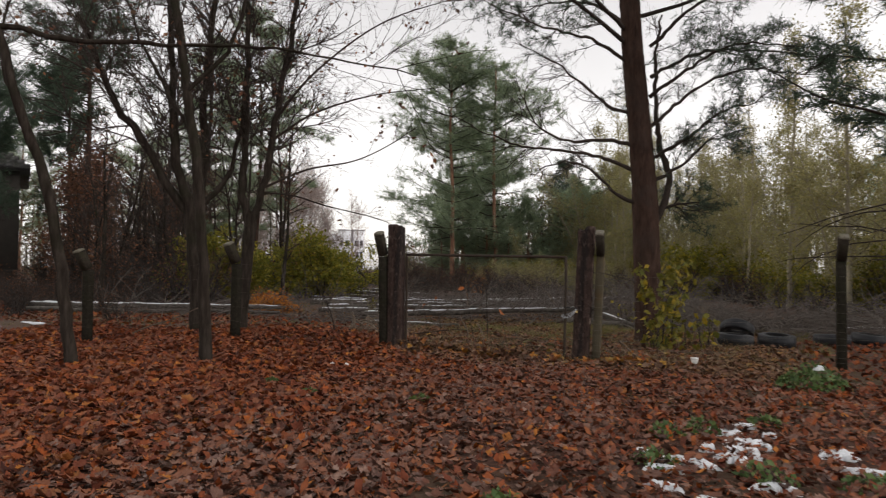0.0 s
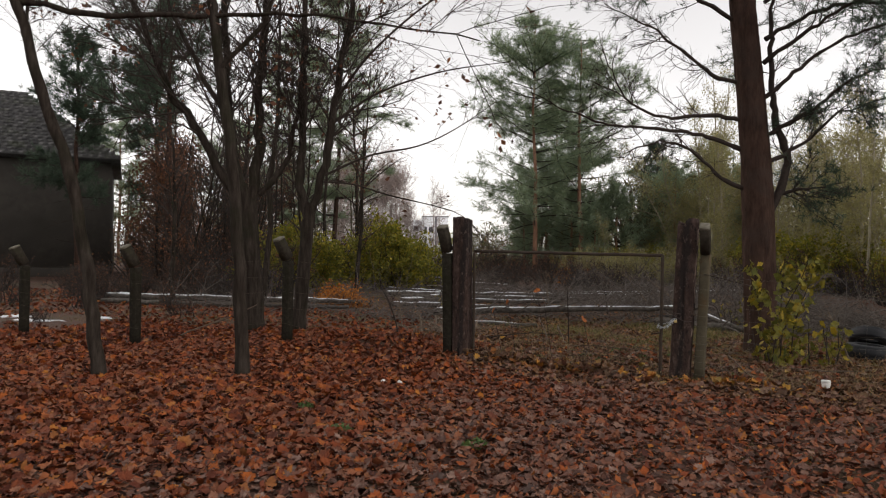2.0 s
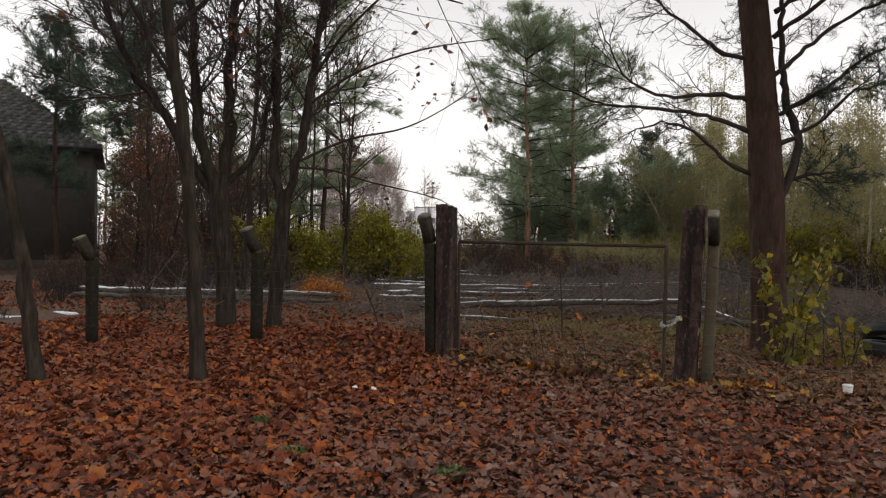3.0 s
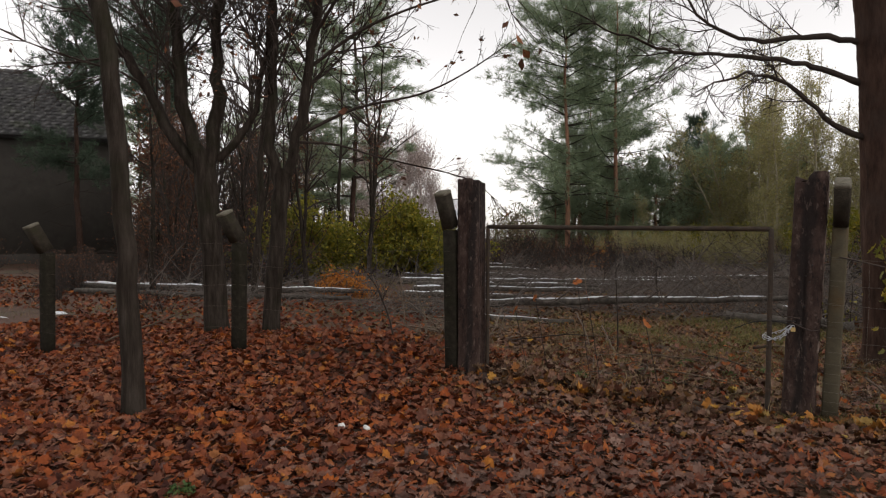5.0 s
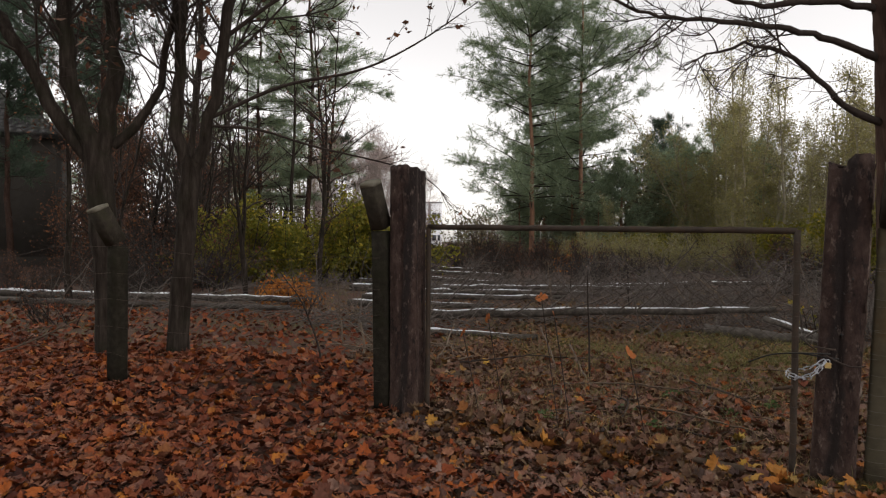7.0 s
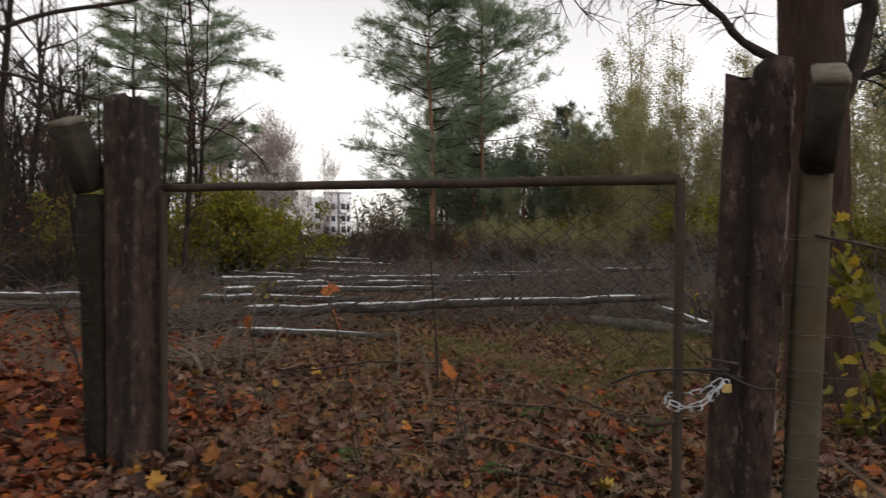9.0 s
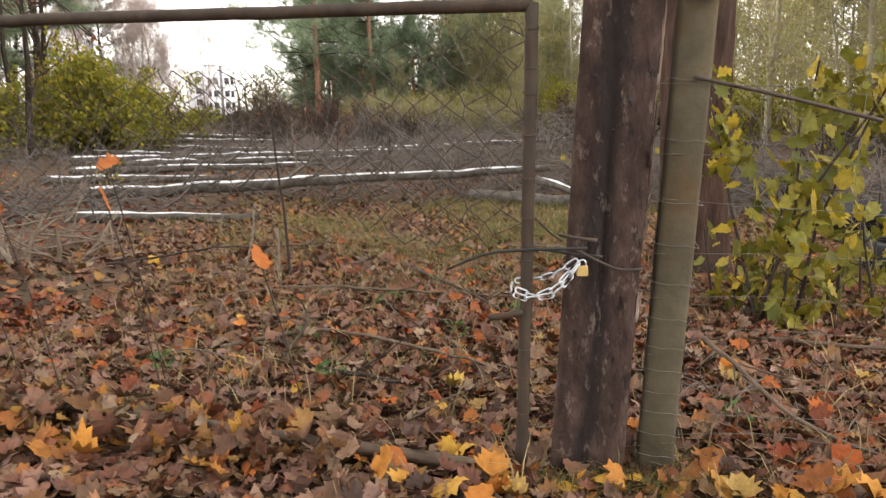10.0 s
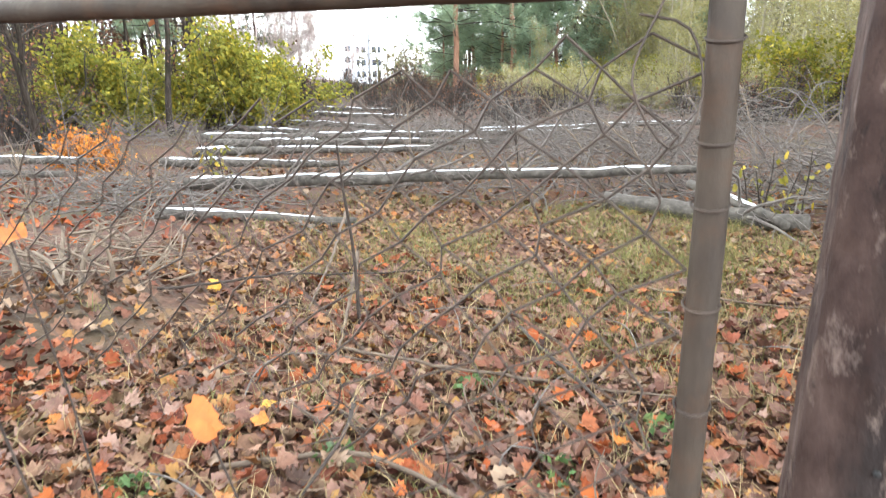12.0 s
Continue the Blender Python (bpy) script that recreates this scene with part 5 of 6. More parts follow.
brush((0.3, 10.6), 3.2, 2.2, 1.35, 460, 101, "high tangled heap of cut bare branches")
brush((-2.6, 12.8), 2.8, 1.8, 1.0, 300, 102, "tangled heap of cut bare branches")
brush((2.2, 8.6), 1.8, 1.6, 0.9, 240, 103, "tangled heap of cut branches behind the pine")
brush((-6.5, 14.5), 3.2, 1.6, 0.55, 220, 104, "low spread of cut branches")
brush((-3.7, 2.9), 0.75, 0.6, 0.5, 80, 105, "heap of broken twigs beside the gate post", SHOOT, 0.009, 0.85)
brush((-5.6, 5.4), 1.6, 1.0, 0.45, 160, 106, "low heap of cut twigs")
brush((5.0, 6.8), 2.6, 1.4, 0.75, 300, 107, "tangle of cut branches behind old tyres")
brush((3.4, 7.6), 2.0, 1.4, 0.9, 240, 114, "tangle of cut branches behind old tyres")
brush((6.6, 8.2), 2.6, 1.6, 1.0, 260, 116, "tangle of cut branches")
brush((8.5, 6.0), 2.4, 1.4, 0.7, 220, 108, "tangle of cut branches")
brush((-8.5, 17.5), 4.0, 2.0, 0.6, 240, 109, "low spread of cut branches")
brush((-11.5, 5.9), 4.0, 1.2, 0.4, 200, 110, "low spread of cut branches along a log")
brush((-1.8, 7.6), 2.6, 1.0, 0.5, 200, 111, "scatter of thin cut branches on a log")
brush((-1.0, 17.5), 4.0, 2.5, 1.2, 300, 112, "high tangled heap of cut bare branches")
brush((-13.0, 12.0), 3.0, 2.0, 0.5, 200, 113, "low spread of cut branches")

# longer branches arching out of the heap behind the gate
arch = np.random.default_rng(115)
for i in range(16):
    bag = Bag()
    x, y = arch.uniform(-1.6, 2.2), arch.uniform(7.6, 10.0)
    z = z_at(x, y)
    w = arch.normal(0, 1, 2)
    w = w / np.linalg.norm(w) * arch.uniform(0.8, 1.5)
    q = smoothed([(x, y, z - 0.03), (x + w[0] * 0.4, y + w[1] * 0.25, z + 0.6), (x + w[0], y + w[1] * 0.6, z + arch.uniform(0.9, 1.35)), (x + w[0] * 1.5, y + w[1], z + arch.uniform(0.8, 1.4))], 0.15)
    q = q + arch.normal(0, 0.012, q.shape)
    tube(bag, q, np.linspace(0.016, 0.005, len(q)), 6)
    twigs(bag, q, arch, 7, 0.6, 0.005, 2, 0.25, 40, 0.0, 3)
    solo("cut_branch", bag, SHOOT if i % 3 == 1 else BRUSHWOOD, "long cut branch arching out of a brush heap", "branch", "cut branches")

# torn stump shoots by the gate post
stump = thing("broken_saplings", "torn brown stump shoots standing in leaves", "stump", (-3.42, 2.48, z_at(-3.42, 2.48)))
for x, y, h, w in ((0, 0, 0.62, (0.1, 0, 1)), (0.2, 0.1, 0.5, (0.5, 0.1, 1)), (-0.35, 0.1, 0.55, (-0.35, 0.2, 1)), (-0.55, -0.1, 0.6, (-0.2, 0.0, 1)), (0.1, -0.15, 0.7, (-0.8, 0.0, 0.7))):
    bag = Bag()
    limb(bag, (x, y, -0.05), w, h * 0.85, 0.022, 0.012, rng, 0.12, 0.0, 7, 0.1)
    part("shoot", bag, SHOOT, stump)

# fallen sticks
STICKS = [
    [(-0.75, 0.95, 0.05), (-0.2, 1.15, 0.1), (0.35, 1.0, 0.1), (0.95, 0.85, 0.05)],
    [(-2.8, 2.6, 0.05), (-2.0, 3.0, 0.12), (-1.1, 3.75, 0.06)],
    [(-1.1, 2.2, 0.05), (-0.5, 2.0, 0.14), (0.2, 2.1, 0.08), (1.0, 2.3, 0.06)],
    [(-1.6, 3.4, 0.25), (-1.2, 2.6, 0.1), (-0.9, 2.0, 0.05)],
    [(-0.3, 3.0, 0.06), (0.3, 2.2, 0.1), (0.8, 1.6, 0.05)],
    [(-2.4, 4.5, 0.3), (-1.9, 3.5, 0.15), (-1.5, 2.6, 0.05)],
    [(1.7, 0.9, 0.3), (2.0, 0.5, 0.12), (2.4, 0.3, 0.04)],
    [(-0.1, 0.75, 0.03), (0.2, 0.6, 0.09), (0.5, 0.68, 0.03)],
    [(-6.5, -1.2, 0.15), (-5.9, -0.7, 0.4), (-5.5, -0.5, 0.55)],
    [(0.3, 4.0, 0.05), (1.0, 3.7, 0.12), (1.6, 3.9, 0.06)],
    [(-0.6, 1.7, 0.04), (-0.35, 1.2, 0.12), (-0.3, 0.7, 0.03)],
    [(2.0, 1.7, 0.04), (2.7, 1.5, 0.1), (3.4, 1.9, 0.05)],
]
for i, pts in enumerate(STICKS):
    bag = Bag()
    q = smoothed(pts, 0.08)
    q[:, 2] += gh(q[:, 0], q[:, 1])
    q = q + rng.normal(0, 0.004, q.shape)
    tube(bag, q, np.linspace(0.012, 0.006, len(q)) * rng.uniform(0.8, 1.3), 6)
    r = np.random.default_rng(120 + i)
    twigs(bag, q, r, 4, 0.35, 0.005, 1, 0.2, 38, 0.01, 4)
    solo("fallen_stick", bag, STICK if i % 3 != 1 else TWIG, "thin fallen branch lying on leaves", "stick", "fallen sticks")
bag = Bag()
limb(bag, (-1.11, 2.6, -0.05), (0.02, 0.0, 1), 1.25, 0.012, 0.006, rng, 0.04, 0.0, 6, 0.15)
solo("bare_sapling", bag, TWIG, "thin dark bare sapling behind the gate", "sapling")
for i, (x, y, h) in enumerate(((-6.0, 19.0, 1.8), (-3.4, 7.9, 1.3), (-2.2, 9.0, 1.5), (0.2, 12.0, 1.9), (-4.6, 12.6, 1.6), (3.2, 3.1, 0.9), (-3.9, 1.4, 1.2), (-5.0, 3.3, 1.1))):
    bag = Bag()
    r = np.random.default_rng(140 + i)
    q = limb(bag, (x, y, z_at(x, y) - 0.05), (r.normal(0, 0.12), r.normal(0, 0.12), 1), h, 0.014, 0.005, r, 0.07, 0.0, 6, 0.15)
    twigs(bag, q, r, 9, 0.5, 0.005, 2, 0.3, 40, 0.05, 4)
    solo("bare_sapling", bag, SHOOT if i % 2 else TWIG, "thin bare sapling standing among cut branches", "sapling", "bare saplings")


# ---- old tyres ----
def tyre(at, tilt, turn, label, r=0.31, w=0.2):
    ob = thing("car_tyre", label, "tyre", at, group="old tyres")
    ob.matrix_world = pose(*at, tilt[0], tilt[1], turn)
    prof = [(0.60, -0.36), (0.66, -0.47), (0.80, -0.5), (0.93, -0.46), (1.0, -0.36), (0.985, -0.2), (1.0, -0.17), (1.0, 0.17), (0.985, 0.2), (1.0, 0.36), (0.93, 0.46), (0.80, 0.5), (0.66, 0.47), (0.60, 0.36), (0.66, 0.3), (0.9, 0.28), (0.9, -0.28), (0.66, -0.3)]
    bag = Bag()
    n, k = 40, len(prof)
    a = np.arange(n) * 2 * math.pi / n
    pr = np.array(prof)
    ring = np.stack([r * pr[None, :, 0] * np.cos(a)[:, None], r * pr[None, :, 0] * np.sin(a)[:, None], np.repeat(w * pr[None, :, 1], n, 0)], -1)
    i = np.arange(n)[:, None]
    j = np.arange(k)[None]
    q = np.stack([i * k + j, ((i + 1) % n) * k + j, ((i + 1) % n) * k + (j + 1) % k, i * k + (j + 1) % k], -1).reshape(-1, 4)
    bag.add(ring.reshape(-1, 3), q)
    part("casing", bag, TYRE, ob)
    for z in (-1, 1):
        bag = Bag()
        aa = np.linspace(0, 2 * math.pi, 41)
        tube(bag, np.stack([r * 0.64 * np.cos(aa), r * 0.64 * np.sin(aa), np.full(41, z * w * 0.46)], 1), 0.012, 6)
        part("bead", bag, TYRE, ob)
    return ob


tyre((3.45, 3.75, z_at(3.45, 3.75) + 0.12), (0, 4), 20, "worn black car tyre lying flat on the ground", 0.34, 0.22)
tyre((4.2, 4.2, z_at(4.2, 4.2) + 0.12), (3, -3), 80, "dark car tyre lying flat beside another", 0.34, 0.22)
tyre((3.5, 4.45, z_at(3.5, 4.4) + 0.26), (34, 6), 160, "old car tyre leaning on another", 0.32, 0.2)
tyre((5.2, 4.7, z_at(5.2, 4.7) + 0.12), (-3, 3), 40, "black car tyre lying among twigs", 0.33, 0.21)
tyre((5.9, 5.1, z_at(5.9, 5.1) + 0.12), (2, 5), 10, "black car tyre lying among twigs", 0.33, 0.21)


# ---- maple sapling with yellow leaves behind the fence ----
def sapling(at, height, spread_r, leaves, seed, label, size=0.135):
    r = np.random.default_rng(seed)
    tree = tree_thing("maple_sapling", label, at, "sapling", "maple saplings")
    tips = []
    for s in range(5):
        bag = Bag()
        a = r.uniform(0, 6.28)
        q = limb(bag, (r.normal(0, 0.12), r.normal(0, 0.1), -0.05), (0.1 * math.cos(a), 0.1 * math.sin(a), 1), height * r.uniform(0.6, 1.0), 0.012, 0.005, r, 0.07, 0, 6, 0.15)
        twigs(bag, q, r, 9, spread_r * 0.7, 0.005, 1, 0.1, 55, 0.0, 4, tips)
        tagged(part("stem", bag, TWIG, tree), kind="stuff")
    t = np.array(tips)
    c = t[r.integers(0, len(t), leaves)] + r.normal(0, 0.07, (leaves, 3))
    c[:, 2] = np.clip(c[:, 2], 0.06, None)
    lb = Bag()
    maple_leaves(lb, c, size * r.uniform(0.6, 1.25, leaves), r.uniform(0, 6.28, leaves), r.normal(0, 1.3, (leaves, 2)), r, 0.3)
    tagged(part("leaf_mass", lb, MAPLEYELLOW, tree), kind="stuff")
    return tree


sapling((2.3, 2.15), 1.95, 0.22, 360, 151, "young maple with yellow-green autumn leaves behind the wire fence")
sapling((2.9, 2.5), 0.8, 0.28, 60, 152, "low young maple with yellow-green leaves behind the wire fence")
sapling((2.15, 2.2), 0.7, 0.22, 30, 153, "low young maple with yellow-green leaves at the foot of the pine", 0.1)
sapling((-5.6, 6.4), 1.0, 0.5, 60, 154, "small maple shoot with yellow leaves beside a log", 0.09)
sapling((1.25, 6.9), 0.9, 0.5, 60, 155, "small green-leaved shoot beside a felled log", 0.09)


# ---- chain, padlock, wires on the latch post ----
def link_mesh():
    bag = Bag()
    a = np.linspace(0, 2 * math.pi, 25)
    x = 0.0085 * np.cos(a)
    z = 0.0085 * np.sin(a) + 0.0165 * np.sign(np.sin(a)) * (np.abs(np.sin(a)) > 0.05)
    tube(bag, np.stack([x, np.zeros(25), z], 1), 0.0034, 7, caps=False)
    return bag.mesh("link", ZINC)


LINK = link_mesh()
chain = thing("steel_chain", "bright zinc-plated chain looped round the gate stile and post", "chain", (1.16, -0.02, 0.76))
CO = np.array([1.16, -0.02, 0.76])


def run_links(pts, flip):
    p = smoothed(pts, 0.004)
    d = np.concatenate([[0], np.cumsum(np.linalg.norm(np.diff(p, axis=0), axis=1))])
    n = max(1, int(d[-1] / 0.042))
    for i in range(n):
        s = (i + 0.5) * d[-1] / n
        c = np.array([np.interp(s, d, p[:, k]) for k in range(3)])
        e = np.array([np.interp(min(d[-1], s + 0.01), d, p[:, k]) for k in range(3)]) - np.array([np.interp(max(0, s - 0.01), d, p[:, k]) for k in range(3)])
        q = Vector(e).to_track_quat("Z", "Y")
        ob = new("link", LINK)
        ob.parent = chain
        ob.matrix_local = Matrix.Translation(c - CO) @ q.to_matrix().to_4x4() @ pose(0, 0, 0, 0, 0, 90 * ((i + flip) % 2) + 20)


run_links([(1.165, -0.02, 0.81), (1.12, -0.045, 0.757), (1.06, -0.05, 0.71), (1.0, -0.045, 0.69), (0.96, -0.03, 0.695)], 0)
run_links([(0.96, -0.03, 0.695), (0.945, 0.0, 0.71), (0.955, 0.035, 0.725)], 1)
run_links([(1.16, -0.01, 0.815), (1.12, -0.005, 0.785), (1.07, 0.005, 0.755), (1.01, 0.032, 0.735), (0.955, 0.035, 0.725)], 1)
run_links([(1.168, -0.028, 0.805), (1.115, -0.05, 0.735), (1.065, -0.055, 0.7), (1.0, -0.04, 0.705), (0.965, -0.02, 0.71)], 0)

lock = thing("padlock", "small brass padlock closing the chain", "padlock", (1.178, -0.03, 0.785), 12)
bm = bmesh.new()
bmesh.ops.create_cube(bm, size=1, matrix=Matrix.Diagonal((0.036, 0.016, 0.034, 1)))
bmesh.ops.bevel(bm, geom=bm.edges[:], offset=0.003, segments=2, affect="EDGES")
me = bpy.data.meshes.new("lock_body")
bm.to_mesh(me)
bm.free()
me.materials.append(BRASS)
body = new("lock_body", me)
body.parent = lock
bag = Bag()
a = np.linspace(0, math.pi, 11)
tube(bag, np.concatenate([[(0.011, 0, 0.012)], np.stack([0.011 * np.cos(a), np.zeros(11), 0.024 + 0.012 * np.sin(a)], 1), [(-0.011, 0, 0.012)]]), 0.003, 8)
part("shackle", bag, ZINC, lock, "steel shackle")

CABLES = [
    ("black_cable", [(0.72, 0.02, 0.76), (0.85, 0.0, 0.82), (0.97, -0.03, 0.845), (1.1, -0.01, 0.85), (1.19, 0.02, 0.85)], 0.005, BLACKCABLE, "black cable tied round gate stile and post"),
    ("black_cable", [(0.99, 0.04, 0.84), (1.08, 0.03, 0.835), (1.16, 0.03, 0.825), (1.24, 0.03, 0.82)], 0.005, BLACKCABLE, "black cable tied round gate stile and post"),
    ("rusty_wire", [(1.16, 0.03, 0.84), (1.22, 0.02, 0.81), (1.3, 0.025, 0.78), (1.37, 0.03, 0.785)], 0.005, WIRE, "rusty twisted wire round the gate post"),
    ("rusty_wire", [(1.1, 0.05, 0.885), (1.16, 0.03, 0.88), (1.22, 0.03, 0.875)], 0.006, WIRE, "rusty wire stapled to the gate post"),
    ("thin_twig", [(1.02, 0.0, 0.95), (1.07, 0.01, 0.9), (1.11, 0.02, 0.87)], 0.004, TWIG, "thin twig stuck behind the wire"),
    ("stick_stub", [(0.87, -0.01, 0.605), (0.93, -0.01, 0.615), (0.985, 0.0, 0.63)], 0.012, RUSTPIPE, "short rusty rod through the gate stile"),
    ("iron_rod", [(1.5, 0.1, 1.39), (1.75, 0.1, 1.33), (2.05, 0.12, 1.25)], 0.007, WIRE, "rusty iron rod wired to the concrete post"),
]
for name, pts, rad, mat, label in CABLES:
    bag = Bag()
    tube(bag, smoothed(pts, 0.02), rad, 6)
    solo(name, bag, mat, label, "wire")
binding = thing("wire_binding", "galvanised wire wound round the concrete post", "wire", (1.4, 0.16, 0.0))
for z in (0.12, 0.2, 0.28, 0.35, 0.43, 0.51, 0.61, 0.73, 0.86, 1.0, 1.2, 1.39):
    bag = Bag()
    cx = 1.44 + 0.042 * z - 1.4
    cy = 0.135 + 0.025 * z - 0.16
    tube(bag, [(cx - 0.069, 0.05, z - 0.002), (cx - 0.069, cy - 0.069, z), (cx - 0.02, cy - 0.07, z - 0.009), (cx + 0.03, cy - 0.07, z - 0.007), (cx + 0.069, cy - 0.069, z - 0.014), (cx + 0.069, 0.05, z - 0.012)], 0.0015, 5)
    part("wire_turn", bag, PALEWIRE, binding)

# ---- leaves caught in the mesh and twigs ----
for i, (x, y, z, s) in enumerate(((-0.12, 0.27, 0.71, 0.13), (-0.62, 0.03, 0.98, 0.1), (-0.84, 0.34, 1.09, 0.12), (-1.2, 0.1, 0.93, 0.09), (-1.45, 0.15, 0.8, 0.08))):
    bag = Bag()
    r = np.random.default_rng(160 + i)
    maple_leaves(bag, np.zeros((1, 3)), np.array([s]), r.uniform(0, 6, 1), r.normal(0, 1.2, (1, 2)) + 0.6, r, 0.3)
    ob = solo("caught_leaf", bag, ORANGE_ONE, "orange maple leaf caught on a twig", "leaf", "caught leaves")
    ob.location = (x, y, z)
    bag = Bag()
    tube(bag, smoothed([(x, y, z), (x + 0.05, y + 0.08, z * 0.5), (x + 0.12, y + 0.1, z_at(x, y) - 0.03)], 0.1), 0.004, 4)
    solo("leaf_stalk", bag, TWIG, "thin bare twig holding a leaf", "twig", "upright twigs")


# ---- snow, weeds, litter ----
def snow_patch(at, rx, ry, turn, seed):
    r = np.random.default_rng(seed)
    n, rings = 40, 5
    a = np.arange(n) * 2 * math.pi / n
    edge_r = 1 + 0.35 * np.sin(a * 2 + r.uniform(0, 6)) + 0.25 * np.sin(a * 5 + r.uniform(0, 6)) + 0.2 * np.sin(a * 9 + r.uniform(0, 6))
    v = []
    c, s = math.cos(turn), math.sin(turn)
    for k in range(rings):
        f = 1 - k / rings
        x, y = rx * edge_r * f * np.cos(a), ry * edge_r * f * np.sin(a)
        X, Y = at[0] + x * c - y * s, at[1] + x * s + y * c
        z = gh(X, Y) + 0.022 + 0.02 * (1 - f**3) + r.normal(0, 0.008, n) * (k > 0)
        if k == 0:
            z = z - 0.03
        v.append(np.stack([X, Y, z], 1))
    v.append(np.array([[at[0], at[1], z_at(*at) + 0.035]]))
    v = np.concatenate(v)
    i = np.arange(rings - 1)[:, None] * n
    j = np.arange(n)[None]
    q = np.stack([i + j, i + (j + 1) % n, i + n + (j + 1) % n, i + n + j], -1).reshape(-1, 4)
    t = [(rings * n, (rings - 1) * n + m, (rings - 1) * n + (m + 1) % n) for m in range(n)]
    bag = Bag()
    bag.add(v, q, t)
    return solo("snow_patch", bag, SNOW, "thin melting snow patch on leaves", "snow", "snow patches")


sp = np.random.default_rng(170)
for x, y, rx, ry in ((3.3, -4.55, 0.16, 0.09), (3.42, -4.9, 0.13, 0.16), (3.4, -5.25, 0.12, 0.14), (3.33, -5.55, 0.1, 0.1), (3.05, -5.75, 0.2, 0.06), (2.9, -6.0, 0.12, 0.06), (3.42, -4.3, 0.1, 0.05), (3.15, -5.3, 0.07, 0.04),
                     (4.0, -5.05, 0.12, 0.1), (4.12, -5.45, 0.2, 0.05), (3.55, -6.15, 0.12, 0.06), (2.95, -6.45, 0.12, 0.06), (3.2, -6.6, 0.1, 0.06), (2.75, -5.6, 0.06, 0.03), (3.6, -4.6, 0.05, 0.03), (3.55, -5.0, 0.05, 0.04)):
    snow_patch((x, y), rx * 0.82, ry, sp.uniform(-0.3, 0.3), int(sp.integers(0, 9999)))
for x, y, rx, ry in ((-13.0, 0.3, 0.6, 0.12), (-14.2, 0.5, 0.5, 0.1), (-12.6, 1.6, 0.4, 0.06), (-15.5, 0.2, 0.7, 0.1), (6.6, 9.5, 0.5, 0.2)):
    snow_patch((x, y), rx, ry, 0.25, int(sp.integers(0, 9999)))


def weed(at, rad, height, count, seed, label, size=0.07):
    r = np.random.default_rng(seed)
    ob = tree_thing("weed_clump", label, at, "plant", "weed clumps")
    d = np.sqrt(r.uniform(0, 1, count)) * rad
    a = r.uniform(0, 6.28, count)
    z = height * (1 - (d / rad) ** 2) * r.uniform(0.3, 1, count) + 0.03
    bag = Bag()
    leaf_cloud(bag, np.stack([d * np.cos(a), d * np.sin(a), z], 1), size, r, 0.55)
    tagged(part("foliage", bag, WEED, ob), kind="stuff")
    bag = Bag()
    for i in range(8):
        limb(bag, (0, 0, -0.02), (math.cos(i), math.sin(i), 1.2), max(rad, height) * 0.8, 0.004, 0.002, r, 0.1, -0.05, 4, 0.08)
    part("stem", bag, TWIG, ob)
    return ob


weed((4.25, -1.3), 0.42, 0.3, 420, 181, "dark green weed clump dusted with snow")
for i, (x, y, rr, h) in enumerate(((3.1, -4.75, 0.16, 0.14), (2.85, -5.0, 0.14, 0.1), (2.85, -5.9, 0.16, 0.1), (3.5, -6.0, 0.2, 0.1), (4.1, -5.9, 0.2, 0.1), (-0.65, -4.6, 0.12, 0.07), (-1.6, -3.9, 0.1, 0.06), (3.6, -4.2, 0.15, 0.08), (2.2, -7.2, 0.14, 0.1), (0.5, -4.4, 0.1, 0.05))):
    weed((x, y), rr, h, 70, 182 + i, "small green weed clump among leaves", 0.055)
snow_patch((4.3, -1.35), 0.06, 0.04, 0.3, 5).location.z = 0.25

for i, (x, y) in enumerate(((-1.52, -2.3), (-1.72, -2.35))):
    bag = Bag()
    r = np.random.default_rng(190 + i)
    a = np.arange(10) * 2 * math.pi / 10
    rows = [np.stack([0.034 * f * np.cos(a) * r.uniform(0.7, 1.2, 10), 0.03 * f * np.sin(a) * r.uniform(0.7, 1.2, 10), np.full(10, h * 0.7) + r.normal(0, 0.006, 10)], 1) for f, h in ((0.6, 0.0), (1.0, 0.02), (0.8, 0.045), (0.3, 0.055))]
    k = np.arange(3)[:, None] * 10
    j = np.arange(10)[None]
    bag.add(np.concatenate(rows), np.stack([k + j, k + (j + 1) % 10, k + 10 + (j + 1) % 10, k + 10 + j], -1).reshape(-1, 4), [(30, 30 + m, 30 + m + 1) for m in range(1, 9)])
    ob = solo("paper_litter", bag, PLASTIC, "small crumpled white scrap on leaves", "litter", "white litter")
    ob.location = (x, y, z_at(x, y) + 0.035)
cup = thing("plastic_cup", "small off-white plastic pot standing among leaves", "litter", (2.86, 0.35, z_at(2.86, 0.35)))
bag = Bag()
tube(bag, [(0, 0, 0), (0, 0, 0.03), (0, 0, 0.11), (0, 0, 0.125)], [0.04, 0.045, 0.05, 0.046], 16)
part("pot", bag, PLASTIC, cup)
bag = Bag()
tube(bag, [(0, 0, 0.112), (0, 0, 0.135)], 0.053, 16)
part("lid", bag, PLASTIC, cup)


